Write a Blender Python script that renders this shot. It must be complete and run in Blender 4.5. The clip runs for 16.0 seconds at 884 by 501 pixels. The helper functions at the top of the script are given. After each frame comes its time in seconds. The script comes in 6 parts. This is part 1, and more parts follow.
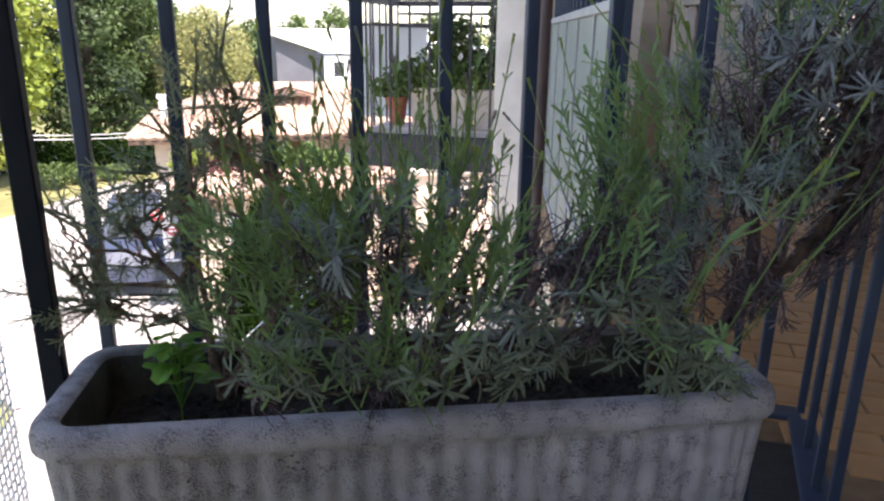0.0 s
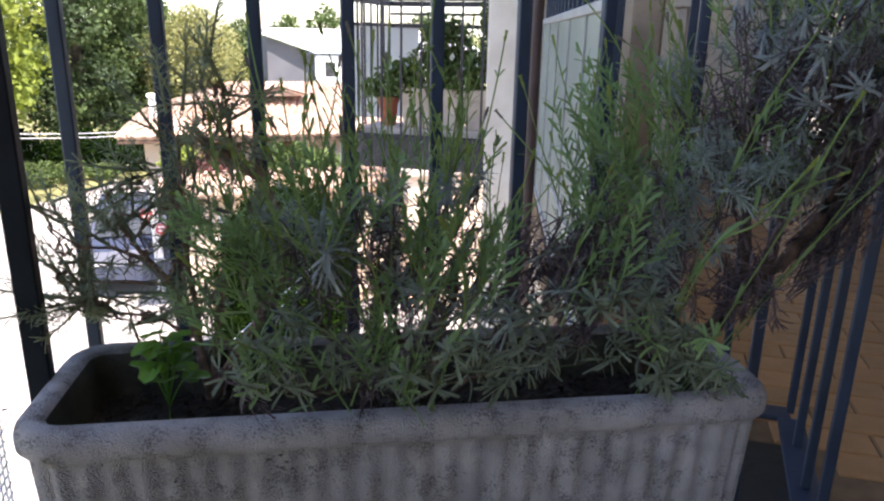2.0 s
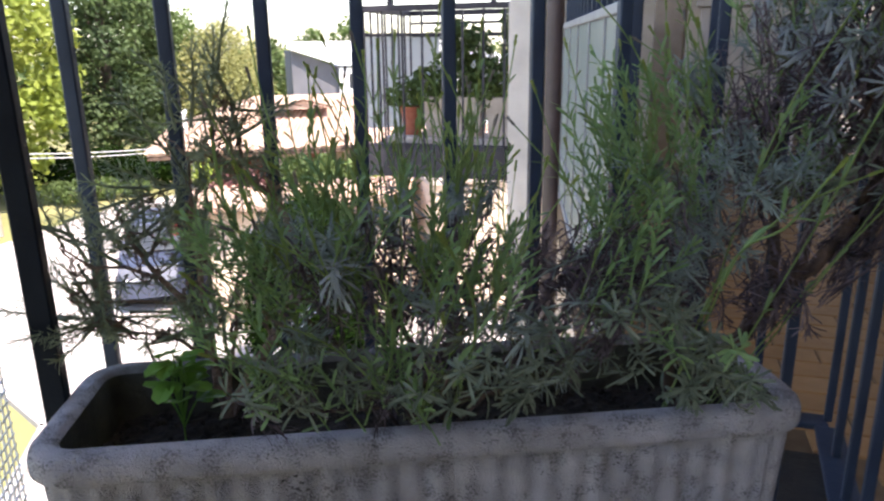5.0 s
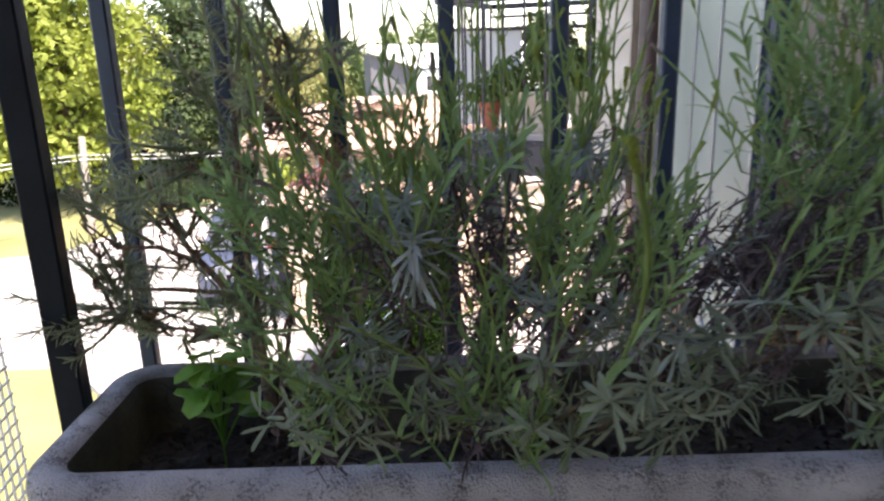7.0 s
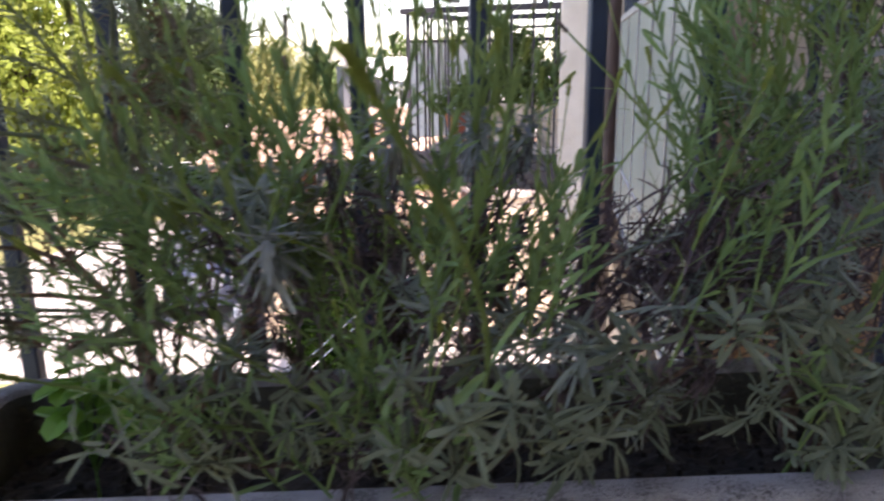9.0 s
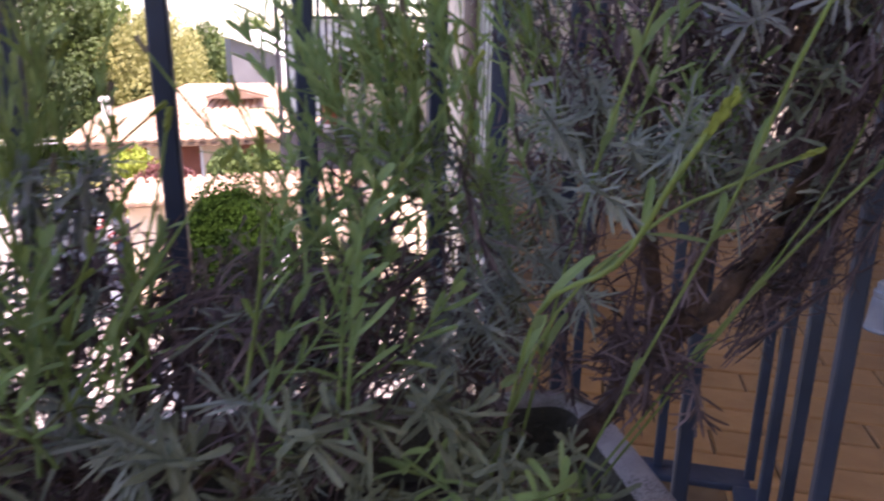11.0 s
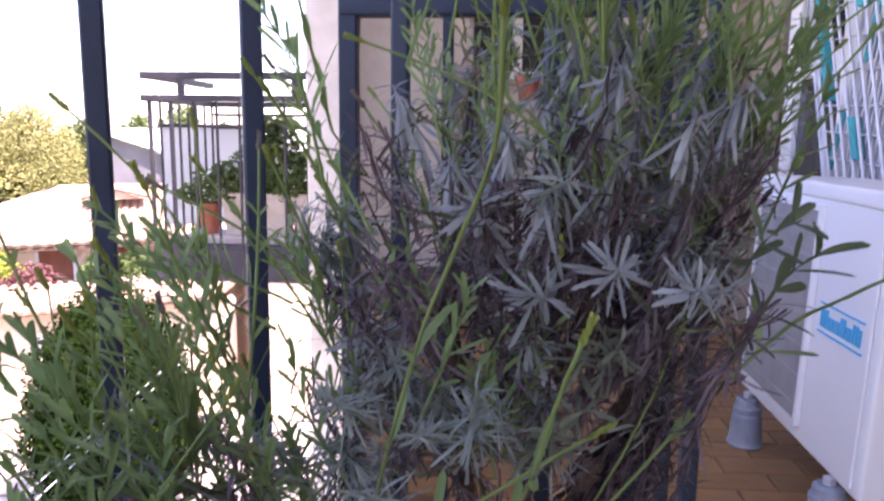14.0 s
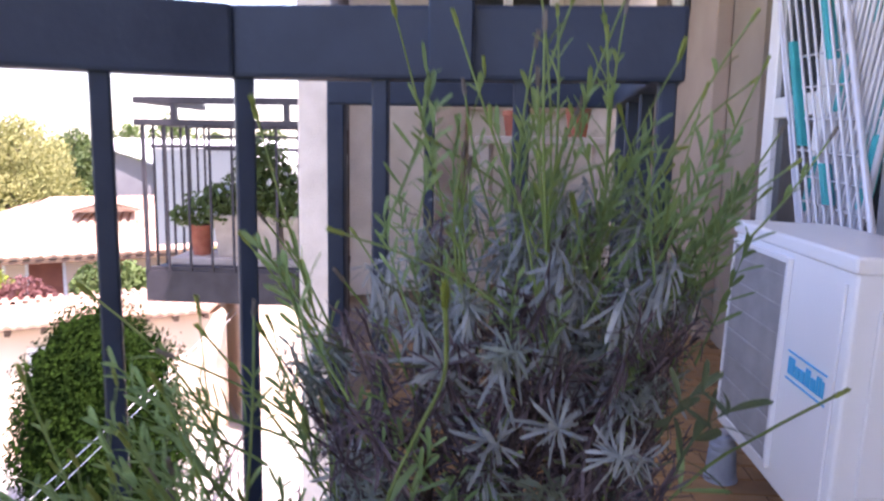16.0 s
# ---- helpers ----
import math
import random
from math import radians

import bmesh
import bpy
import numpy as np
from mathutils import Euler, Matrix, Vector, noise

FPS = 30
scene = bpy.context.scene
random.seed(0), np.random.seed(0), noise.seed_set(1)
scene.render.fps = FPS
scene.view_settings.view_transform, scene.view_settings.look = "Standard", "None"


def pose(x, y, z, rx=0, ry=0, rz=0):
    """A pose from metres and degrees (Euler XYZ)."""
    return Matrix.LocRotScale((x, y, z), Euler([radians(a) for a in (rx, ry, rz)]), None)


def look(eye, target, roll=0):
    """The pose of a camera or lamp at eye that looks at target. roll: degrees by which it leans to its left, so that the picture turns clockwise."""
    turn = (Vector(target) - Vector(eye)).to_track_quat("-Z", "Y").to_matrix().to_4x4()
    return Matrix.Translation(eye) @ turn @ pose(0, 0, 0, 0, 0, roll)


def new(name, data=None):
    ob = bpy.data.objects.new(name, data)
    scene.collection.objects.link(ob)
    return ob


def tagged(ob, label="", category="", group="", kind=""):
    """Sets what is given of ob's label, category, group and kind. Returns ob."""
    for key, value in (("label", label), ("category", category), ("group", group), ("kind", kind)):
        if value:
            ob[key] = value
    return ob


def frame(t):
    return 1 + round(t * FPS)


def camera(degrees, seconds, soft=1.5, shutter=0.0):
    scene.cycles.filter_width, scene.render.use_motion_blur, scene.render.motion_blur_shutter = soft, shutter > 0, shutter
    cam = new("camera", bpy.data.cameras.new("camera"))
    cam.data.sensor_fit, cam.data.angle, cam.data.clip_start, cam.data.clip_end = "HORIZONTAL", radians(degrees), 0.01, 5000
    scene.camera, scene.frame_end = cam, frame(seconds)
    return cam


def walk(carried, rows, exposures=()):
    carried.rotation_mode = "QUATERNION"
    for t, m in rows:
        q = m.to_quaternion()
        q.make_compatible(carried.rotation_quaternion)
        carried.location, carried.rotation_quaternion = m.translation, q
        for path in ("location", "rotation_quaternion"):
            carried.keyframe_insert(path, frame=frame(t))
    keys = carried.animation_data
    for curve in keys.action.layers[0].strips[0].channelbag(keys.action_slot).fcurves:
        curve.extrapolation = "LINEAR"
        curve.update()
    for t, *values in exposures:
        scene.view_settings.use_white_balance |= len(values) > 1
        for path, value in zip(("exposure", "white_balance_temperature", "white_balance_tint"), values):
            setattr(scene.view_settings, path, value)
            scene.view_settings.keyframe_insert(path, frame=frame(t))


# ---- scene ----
import functools
import itertools

cam = camera(63.2, 16.0, soft=2.3, shutter=0.7)
METRES, EYE, TILT, LEAN, TURN = 0.856, 0.80, 0.0, 0.0, -16.0
ROWS = [
    (0.0, 0.0088, -0.0106, 0.0126, 0.34, -16.77, -0.69),
    (0.5, 0.0077, -0.0107, 0.0049, -0.26, -16.84, -1.20),
    (1.0, 0.0077, -0.0087, 0.0043, 0.05, -16.83, -1.09),
    (1.5, 0.0078, -0.0100, 0.0077, -0.38, -16.88, -1.21),
    (2.0, 0.0082, -0.0061, 0.0074, -0.31, -16.69, -1.10),
    (2.5, 0.0071, -0.0083, 0.0077, -0.66, -16.68, -1.38),
    (3.0, 0.0088, -0.0042, 0.0061, -1.04, -16.69, -1.40),
    (3.5, 0.0061, -0.0039, 0.0053, -1.69, -16.39, -1.40),
    (4.0, 0.0081, -0.0055, 0.0089, -1.42, -16.28, -1.19),
    (6.5, 0.0216, 0.1604, -0.0438, 6.54, -15.57, 2.52),
    (7.0, -0.0162, 0.2225, -0.0779, 7.37, -15.69, 1.53),
    (7.5, -0.0241, 0.2484, -0.0954, 8.37, -14.82, 0.83),
    (8.0, -0.0176, 0.2503, -0.1103, 7.69, -14.43, 0.31),
    (8.5, 0.0116, 0.2700, -0.1113, 6.30, -14.61, 0.43),
    (9.0, 0.0461, 0.2960, -0.1091, 5.39, -14.66, 0.72),
    (9.5, 0.0974, 0.3224, -0.0977, 3.30, -15.87, -0.50),
    (10.0, 0.1650, 0.3535, -0.0877, 2.08, -16.86, -0.92),
    (12.5, 0.2936, 0.4643, -0.0436, -8.34, -14.83, -0.21),
    (13.0, 0.3072, 0.4717, -0.0175, -8.58, -13.29, -0.20),
    (13.5, 0.3181, 0.4647, 0.0135, -10.00, -10.75, -0.72),
    (14.0, 0.3220, 0.4562, 0.0383, -11.01, -9.10, -0.70),
    (14.5, 0.3258, 0.4476, 0.0578, -11.38, -8.20, -0.83),
    (15.0, 0.3278, 0.4382, 0.0720, -12.06, -7.22, -0.88),
    (15.5, 0.3340, 0.4269, 0.0868, -12.49, -6.44, -0.86),
    (16.0, 0.3255, 0.3931, 0.1577, -11.66, -8.37, -0.96),
]
walk(cam, [(t, pose(0, 0, EYE, TILT, LEAN, TURN) @ pose(METRES * x, METRES * y, METRES * z, 90 + pitch, roll, yaw)) for t, x, y, z, yaw, pitch, roll in ROWS],
     [(0.0, 1.92, 6680, 19), (4.2, 1.93, 6680, 19), (6.5, 2.14, 7000, 20), (10.2, 2.02, 7150, 33), (12.3, 2.75, 6950, 46), (13.8, 2.62, 6850, 43), (16.0, 2.42, 6640, 37)])

# ---- light: clear summer sky, the sun high behind the building ----
SUN_ELEV, SUN_AZ = 62.0, 150.0
world = bpy.data.worlds.new("sky")
scene.world = world
world.use_nodes = True
wn = world.node_tree.nodes
sky = wn.new("ShaderNodeTexSky")
sky.sky_type, sky.sun_disc = "NISHITA", False
sky.sun_elevation, sky.sun_rotation = radians(SUN_ELEV), radians(SUN_AZ)
sky.air_density, sky.dust_density = 1.0, 1.0
wn["Background"].inputs["Strength"].default_value = 0.15
world.node_tree.links.new(sky.outputs["Color"], wn["Background"].inputs["Color"])
sun_data = bpy.data.lights.new("sun", "SUN")
sun_data.energy, sun_data.angle, sun_data.color = 3.8, radians(0.53), (1.0, 0.95, 0.87)
sun = new("sun", sun_data)
a, e = radians(SUN_AZ), radians(SUN_ELEV)
sun.matrix_world = look((math.sin(a) * math.cos(e) * 30, math.cos(a) * math.cos(e) * 30, math.sin(e) * 30), (0, 0, 0))

# ---- materials ----
def mat(name, base, second=None, scale=8.0, rough=0.6, metal=0.0, bump=0.0, bump_scale=60.0, vary=0.0, mix=(0.35, 0.7),
        sheen_through=0.0, detail=6.0, spec=0.5):
    """Noise between two colours at one scale, a fine bump at another, and a brightness step from piece to piece."""
    m = bpy.data.materials.new(name)
    m.use_nodes = True
    nt = m.node_tree
    n, l = nt.nodes, nt.links
    b = n["Principled BSDF"]
    b.inputs["Roughness"].default_value, b.inputs["Metallic"].default_value = rough, metal
    b.inputs["Specular IOR Level"].default_value = spec
    co = n.new("ShaderNodeTexCoord")
    tex = n.new("ShaderNodeTexNoise")
    tex.inputs["Scale"].default_value, tex.inputs["Detail"].default_value = scale, detail
    l.new(co.outputs["Object"], tex.inputs["Vector"])
    ramp = n.new("ShaderNodeValToRGB")
    ramp.color_ramp.elements[0].position, ramp.color_ramp.elements[1].position = mix
    ramp.color_ramp.elements[0].color = (*base, 1)
    ramp.color_ramp.elements[1].color = (*(second or base), 1)
    l.new(tex.outputs["Fac"], ramp.inputs["Fac"])
    col = ramp.outputs["Color"]
    if vary:
        info, geo, add = n.new("ShaderNodeObjectInfo"), n.new("ShaderNodeNewGeometry"), n.new("ShaderNodeMath")
        add.operation = "ADD"
        l.new(info.outputs["Random"], add.inputs[0])
        l.new(geo.outputs["Random Per Island"], add.inputs[1])
        rng = n.new("ShaderNodeMapRange")
        rng.inputs["From Min"].default_value, rng.inputs["From Max"].default_value = 0.0, 2.0
        rng.inputs["To Min"].default_value, rng.inputs["To Max"].default_value = 1 - vary, 1 + vary
        l.new(add.outputs[0], rng.inputs["Value"])
        hsv = n.new("ShaderNodeHueSaturation")
        l.new(rng.outputs["Result"], hsv.inputs["Value"])
        l.new(col, hsv.inputs["Color"])
        col = hsv.outputs["Color"]
    l.new(col, b.inputs["Base Color"])
    if bump:
        t2, bp = n.new("ShaderNodeTexNoise"), n.new("ShaderNodeBump")
        t2.inputs["Scale"].default_value, t2.inputs["Detail"].default_value = bump_scale, 8.0
        l.new(co.outputs["Object"], t2.inputs["Vector"])
        l.new(t2.outputs["Fac"], bp.inputs["Height"])
        bp.inputs["Strength"].default_value, bp.inputs["Distance"].default_value = bump, 0.01
        l.new(bp.outputs["Normal"], b.inputs["Normal"])
    if sheen_through:
        tr, ms, out = n.new("ShaderNodeBsdfTranslucent"), n.new("ShaderNodeMixShader"), n["Material Output"]
        l.new(col, tr.inputs["Color"])
        ms.inputs["Fac"].default_value = sheen_through
        l.new(b.outputs["BSDF"], ms.inputs[1])
        l.new(tr.outputs["BSDF"], ms.inputs[2])
        l.new(ms.outputs["Shader"], out.inputs["Surface"])
    return m


M_CONC = mat("cast_concrete", (0.340, 0.322, 0.345), (0.500, 0.476, 0.500), 22, 0.92, bump=0.8, bump_scale=480, detail=12.0)


def add_pits(m, scale, dark, low, high):
    """Small dark pits and grime specks over a finished material."""
    nt = m.node_tree
    n, l = nt.nodes, nt.links
    b = n["Principled BSDF"]
    src = b.inputs["Base Color"].links[0].from_socket
    co, tex, big, mul, ramp, mix = (n.new("ShaderNode" + k) for k in ("TexCoord", "TexNoise", "TexNoise", "Math", "ValToRGB", "MixRGB"))
    tex.inputs["Scale"].default_value, tex.inputs["Detail"].default_value = scale, 3.0
    big.inputs["Scale"].default_value, big.inputs["Detail"].default_value = scale * 0.09, 3.0
    l.new(co.outputs["Object"], tex.inputs["Vector"])
    l.new(co.outputs["Object"], big.inputs["Vector"])
    mul.operation = "MULTIPLY"
    l.new(tex.outputs["Fac"], mul.inputs[0])
    l.new(big.outputs["Fac"], mul.inputs[1])
    l.new(mul.outputs[0], ramp.inputs["Fac"])
    ramp.color_ramp.elements[0].position, ramp.color_ramp.elements[1].position = low, high
    l.new(ramp.outputs["Color"], mix.inputs["Fac"])
    l.new(src, mix.inputs["Color1"])
    mix.inputs["Color2"].default_value = (*dark, 1)
    l.new(mix.outputs["Color"], b.inputs["Base Color"])


add_pits(M_CONC, 420, (0.165, 0.157, 0.165), 0.26, 0.38)
add_pits(M_CONC, 170, (0.08, 0.076, 0.08), 0.395, 0.435)


def add_rear_tint(m, tint, start, end):
    """Uneven darker tint over the side of the trough towards the railing."""
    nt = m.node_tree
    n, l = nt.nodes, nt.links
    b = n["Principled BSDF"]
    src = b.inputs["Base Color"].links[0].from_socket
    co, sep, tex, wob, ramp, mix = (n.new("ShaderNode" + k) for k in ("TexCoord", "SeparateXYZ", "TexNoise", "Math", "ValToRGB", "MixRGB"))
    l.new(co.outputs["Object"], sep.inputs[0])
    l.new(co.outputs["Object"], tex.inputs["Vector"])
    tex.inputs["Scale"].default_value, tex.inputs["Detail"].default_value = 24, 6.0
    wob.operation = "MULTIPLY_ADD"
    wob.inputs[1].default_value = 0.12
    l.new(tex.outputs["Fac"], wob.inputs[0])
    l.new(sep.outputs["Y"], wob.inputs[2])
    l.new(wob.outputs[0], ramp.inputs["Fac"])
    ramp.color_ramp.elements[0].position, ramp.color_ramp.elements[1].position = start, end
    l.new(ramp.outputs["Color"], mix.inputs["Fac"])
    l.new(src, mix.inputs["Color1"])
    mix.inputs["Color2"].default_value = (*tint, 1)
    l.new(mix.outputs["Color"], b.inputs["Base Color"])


add_rear_tint(M_CONC, (0.105, 0.098, 0.076), 0.21, 0.29)
M_CONC_IN = mat("dark_inner_concrete", (0.022, 0.020, 0.014), (0.066, 0.062, 0.042), 18, 0.95, bump=0.5, bump_scale=200)
M_SOIL = mat("potting_soil", (0.009, 0.007, 0.005), (0.040, 0.030, 0.022), 60, 0.95, bump=1.0, bump_scale=90)
M_STEEL = mat("blue_grey_paint", (0.016, 0.026, 0.050), (0.029, 0.045, 0.080), 9, 0.5, bump=0.12, bump_scale=70, spec=0.3)
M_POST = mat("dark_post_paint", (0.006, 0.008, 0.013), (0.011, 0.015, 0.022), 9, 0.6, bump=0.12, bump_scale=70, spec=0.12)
M_ROSEWOOD = mat("rosemary_bark", (0.12, 0.078, 0.060), (0.29, 0.20, 0.15), 60, 0.9, bump=0.8, bump_scale=220)
M_WOODY = mat("woody_stem", (0.032, 0.019, 0.015), (0.115, 0.070, 0.052), 60, 0.9, bump=0.8, bump_scale=220)
M_STEM = mat("grey_green_stem", (0.075, 0.085, 0.050), (0.150, 0.160, 0.095), 30, 0.8, vary=0.2, spec=0.2)
M_SILVER = mat("silver_lavender_leaf", (0.188, 0.236, 0.218), (0.335, 0.388, 0.366), 25, 0.7, vary=0.28, sheen_through=0.40, spec=0.25)
M_GREEN = mat("green_lavender_leaf", (0.155, 0.258, 0.102), (0.275, 0.395, 0.178), 25, 0.6, vary=0.35, sheen_through=0.46, spec=0.3)
M_STALK = mat("green_flower_stalk", (0.160, 0.250, 0.080), (0.235, 0.320, 0.120), 20, 0.6, vary=0.2, sheen_through=0.3, spec=0.3)
M_BUD = mat("yellow_green_bud", (0.185, 0.245, 0.055), (0.26, 0.32, 0.085), 60, 0.7, vary=0.15, sheen_through=0.25)
M_DRY = mat("dry_purple_leaf", (0.052, 0.038, 0.044), (0.215, 0.172, 0.192), 25, 0.85, vary=0.45, sheen_through=0.38, spec=0.15)
M_ROSEM = mat("rosemary_needle", (0.140, 0.170, 0.105), (0.270, 0.310, 0.200), 25, 0.55, vary=0.35, sheen_through=0.42)
M_WEED = mat("fresh_weed_leaf", (0.105, 0.255, 0.030), (0.17, 0.35, 0.055), 30, 0.5, vary=0.2, sheen_through=0.45)
M_TILE = mat("ochre_clay_tile", (0.30, 0.155, 0.065), (0.44, 0.25, 0.11), 7, 0.45, bump=0.15, bump_scale=50, vary=0.16)
M_GROUT = mat("dark_grout", (0.125, 0.078, 0.043), (0.185, 0.122, 0.072), 20, 0.95)
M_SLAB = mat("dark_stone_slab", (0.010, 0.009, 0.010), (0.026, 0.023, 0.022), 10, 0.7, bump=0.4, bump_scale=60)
M_CREAM = mat("cream_render", (0.54, 0.485, 0.44), (0.66, 0.60, 0.555), 6, 0.95, bump=0.5, bump_scale=90)
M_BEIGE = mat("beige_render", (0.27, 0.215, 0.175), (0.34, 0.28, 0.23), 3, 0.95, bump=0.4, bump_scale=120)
M_ACWHITE = mat("white_sheet_metal", (0.83, 0.84, 0.86), (0.87, 0.87, 0.89), 3, 0.35, bump=0.02, bump_scale=20)
M_GRILLE = mat("grey_grille", (0.38, 0.38, 0.39), (0.47, 0.47, 0.48), 12, 0.5)
M_DARK = mat("dark_plastic", (0.02, 0.02, 0.022), (0.035, 0.035, 0.04), 12, 0.5)
M_LOGO = mat("cyan_print", (0.02, 0.42, 0.75), (0.03, 0.46, 0.80), 12, 0.4)
M_FOOT = mat("grey_blue_rubber", (0.24, 0.28, 0.35), (0.34, 0.38, 0.45), 18, 0.6, bump=0.2, bump_scale=60)
M_CHROME = mat("white_coated_wire", (0.56, 0.56, 0.60), (0.68, 0.67, 0.71), 12, 0.35, metal=0.2)
M_TEAL = mat("teal_plastic", (0.0, 0.30, 0.33), (0.01, 0.38, 0.41), 12, 0.4)
M_PIPE = mat("brown_downpipe_metal", (0.048, 0.032, 0.034), (0.075, 0.052, 0.054), 8, 0.5, bump=0.1)
M_FROST = mat("frosted_panel", (0.40, 0.46, 0.445), (0.50, 0.555, 0.54), 2, 0.35, bump=0.05, bump_scale=200, sheen_through=0.55)
M_FROSTBACKLIT = mat("backlit_frosted_pane", (0.58, 0.60, 0.60), (0.68, 0.69, 0.69), 2, 0.35, bump=0.05, bump_scale=200, sheen_through=0.5)
M_PANELFRAME = mat("grey_panel_frame", (0.20, 0.20, 0.21), (0.26, 0.26, 0.27), 8, 0.5)
M_TERRA = mat("terracotta", (0.31, 0.085, 0.05), (0.39, 0.13, 0.075), 20, 0.85, bump=0.2)
M_TROUGH = mat("pale_concrete_trough", (0.42, 0.34, 0.28), (0.54, 0.45, 0.38), 8, 0.9, bump=0.4)
M_CAGE = mat("grey_violet_paint", (0.030, 0.027, 0.036), (0.050, 0.045, 0.057), 8, 0.55, spec=0.3)
M_ROOF = mat("clay_roof_tile", (0.38, 0.235, 0.165), (0.54, 0.385, 0.29), 1.5, 0.85, bump=0.2, vary=0.15)
M_HOUSE = mat("sunlit_cream_render", (0.66, 0.50, 0.36), (0.75, 0.60, 0.46), 0.8, 0.95, bump=0.15, bump_scale=30)
M_WHITEHOUSE = mat("white_house_render", (0.76, 0.75, 0.74), (0.82, 0.81, 0.80), 0.8, 0.9)
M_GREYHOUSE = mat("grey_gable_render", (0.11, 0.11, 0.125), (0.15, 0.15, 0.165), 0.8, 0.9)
M_SHUTTER = mat("red_brown_shutter", (0.20, 0.06, 0.035), (0.27, 0.09, 0.05), 4, 0.7)
M_EAVE = mat("dark_eave_wood", (0.08, 0.045, 0.03), (0.13, 0.08, 0.05), 6, 0.8)
M_GLASSDARK = mat("dark_window_pane", (0.03, 0.035, 0.04), (0.06, 0.065, 0.07), 3, 0.08)
M_PAVE = mat("pale_pavement", (0.365, 0.330, 0.305), (0.445, 0.405, 0.375), 0.6, 0.95, bump=0.2, bump_scale=8)
M_GRASS = mat("dry_summer_grass", (0.150, 0.152, 0.048), (0.275, 0.245, 0.100), 0.35, 0.95, bump=0.6, bump_scale=5)
M_LEAF_DARK = mat("dark_tree_leaf", (0.025, 0.048, 0.015), (0.100, 0.150, 0.040), 0.5, 0.7, vary=0.5, sheen_through=0.3)
M_LEAF_LIGHT = mat("light_tree_leaf", (0.200, 0.258, 0.027), (0.330, 0.375, 0.064), 0.5, 0.7, vary=0.35, sheen_through=0.35)
M_WILLOW = mat("pale_willow_leaf", (0.205, 0.212, 0.068), (0.350, 0.335, 0.130), 0.5, 0.7, vary=0.35, sheen_through=0.35)
M_LEAF_MID = mat("mid_tree_leaf", (0.06, 0.10, 0.025), (0.12, 0.17, 0.04), 0.5, 0.7, vary=0.4, sheen_through=0.3)
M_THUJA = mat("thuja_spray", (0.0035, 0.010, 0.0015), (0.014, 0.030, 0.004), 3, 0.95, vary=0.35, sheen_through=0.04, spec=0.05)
M_RED_LEAF = mat("red_maple_leaf", (0.13, 0.048, 0.045), (0.21, 0.095, 0.085), 3, 0.7, vary=0.3, sheen_through=0.3)
M_BARK = mat("tree_bark", (0.06, 0.045, 0.035), (0.11, 0.085, 0.065), 6, 0.95, bump=0.6, bump_scale=20)
M_CARPAINT = mat("blue_grey_car_paint", (0.035, 0.045, 0.075), (0.045, 0.055, 0.09), 2, 0.5)
M_TYRE = mat("tyre_rubber", (0.012, 0.012, 0.013), (0.02, 0.02, 0.02), 20, 0.9)
M_SIGN = mat("red_sign_paint", (0.42, 0.05, 0.06), (0.50, 0.07, 0.08), 8, 0.6)
M_POLE = mat("weathered_pole", (0.28, 0.24, 0.20), (0.36, 0.32, 0.27), 6, 0.9, bump=0.4)
M_CABLE = mat("pale_cable", (0.45, 0.45, 0.45), (0.5, 0.5, 0.5), 6, 0.7)
M_NET = mat("white_net_cord", (0.74, 0.74, 0.72), (0.80, 0.80, 0.78), 30, 0.8, sheen_through=0.3)
M_FLOWER = mat("white_petal", (0.78, 0.78, 0.78), (0.82, 0.82, 0.82), 30, 0.7, sheen_through=0.3)
M_WOOD = mat("weathered_wood", (0.24, 0.17, 0.12), (0.34, 0.25, 0.18), 10, 0.85, bump=0.3)
M_LAMPGLASS = mat("opal_lamp_glass", (0.7, 0.7, 0.68), (0.74, 0.74, 0.72), 10, 0.2)
M_SAGE = mat("sage_lavender_leaf", (0.118, 0.148, 0.106), (0.232, 0.268, 0.205), 25, 0.7, vary=0.35, sheen_through=0.38, spec=0.25)
M_OBLONG = mat("dark_sage_leaf", (0.065, 0.095, 0.050), (0.115, 0.150, 0.085), 25, 0.65, vary=0.25, sheen_through=0.25, spec=0.3)
M_DRYBUD = mat("faded_flower_head", (0.13, 0.115, 0.105), (0.24, 0.215, 0.19), 60, 0.85, vary=0.25, sheen_through=0.15, spec=0.15)
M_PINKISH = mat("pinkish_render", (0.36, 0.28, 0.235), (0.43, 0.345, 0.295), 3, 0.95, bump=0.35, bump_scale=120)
M_PALE = mat("pale_silver_leaf", (0.22, 0.252, 0.262), (0.395, 0.432, 0.458), 25, 0.7, vary=0.3, sheen_through=0.35, spec=0.25)


# ---- building helpers ----
def bm_box(bm, lo, hi, m=None):
    """A box between two corners, added to bm, turned by m."""
    c = [(a + b) / 2 for a, b in zip(lo, hi)]
    s = [b - a for a, b in zip(lo, hi)]
    mm = Matrix.Translation(c) @ Matrix.Diagonal((*s, 1))
    return bmesh.ops.create_cube(bm, size=1, matrix=(m @ mm) if m else mm)["verts"]


def bevel(bm, width, segments=2):
    bmesh.ops.bevel(bm, geom=bm.edges[:], offset=width, segments=segments, affect="EDGES", profile=0.6)


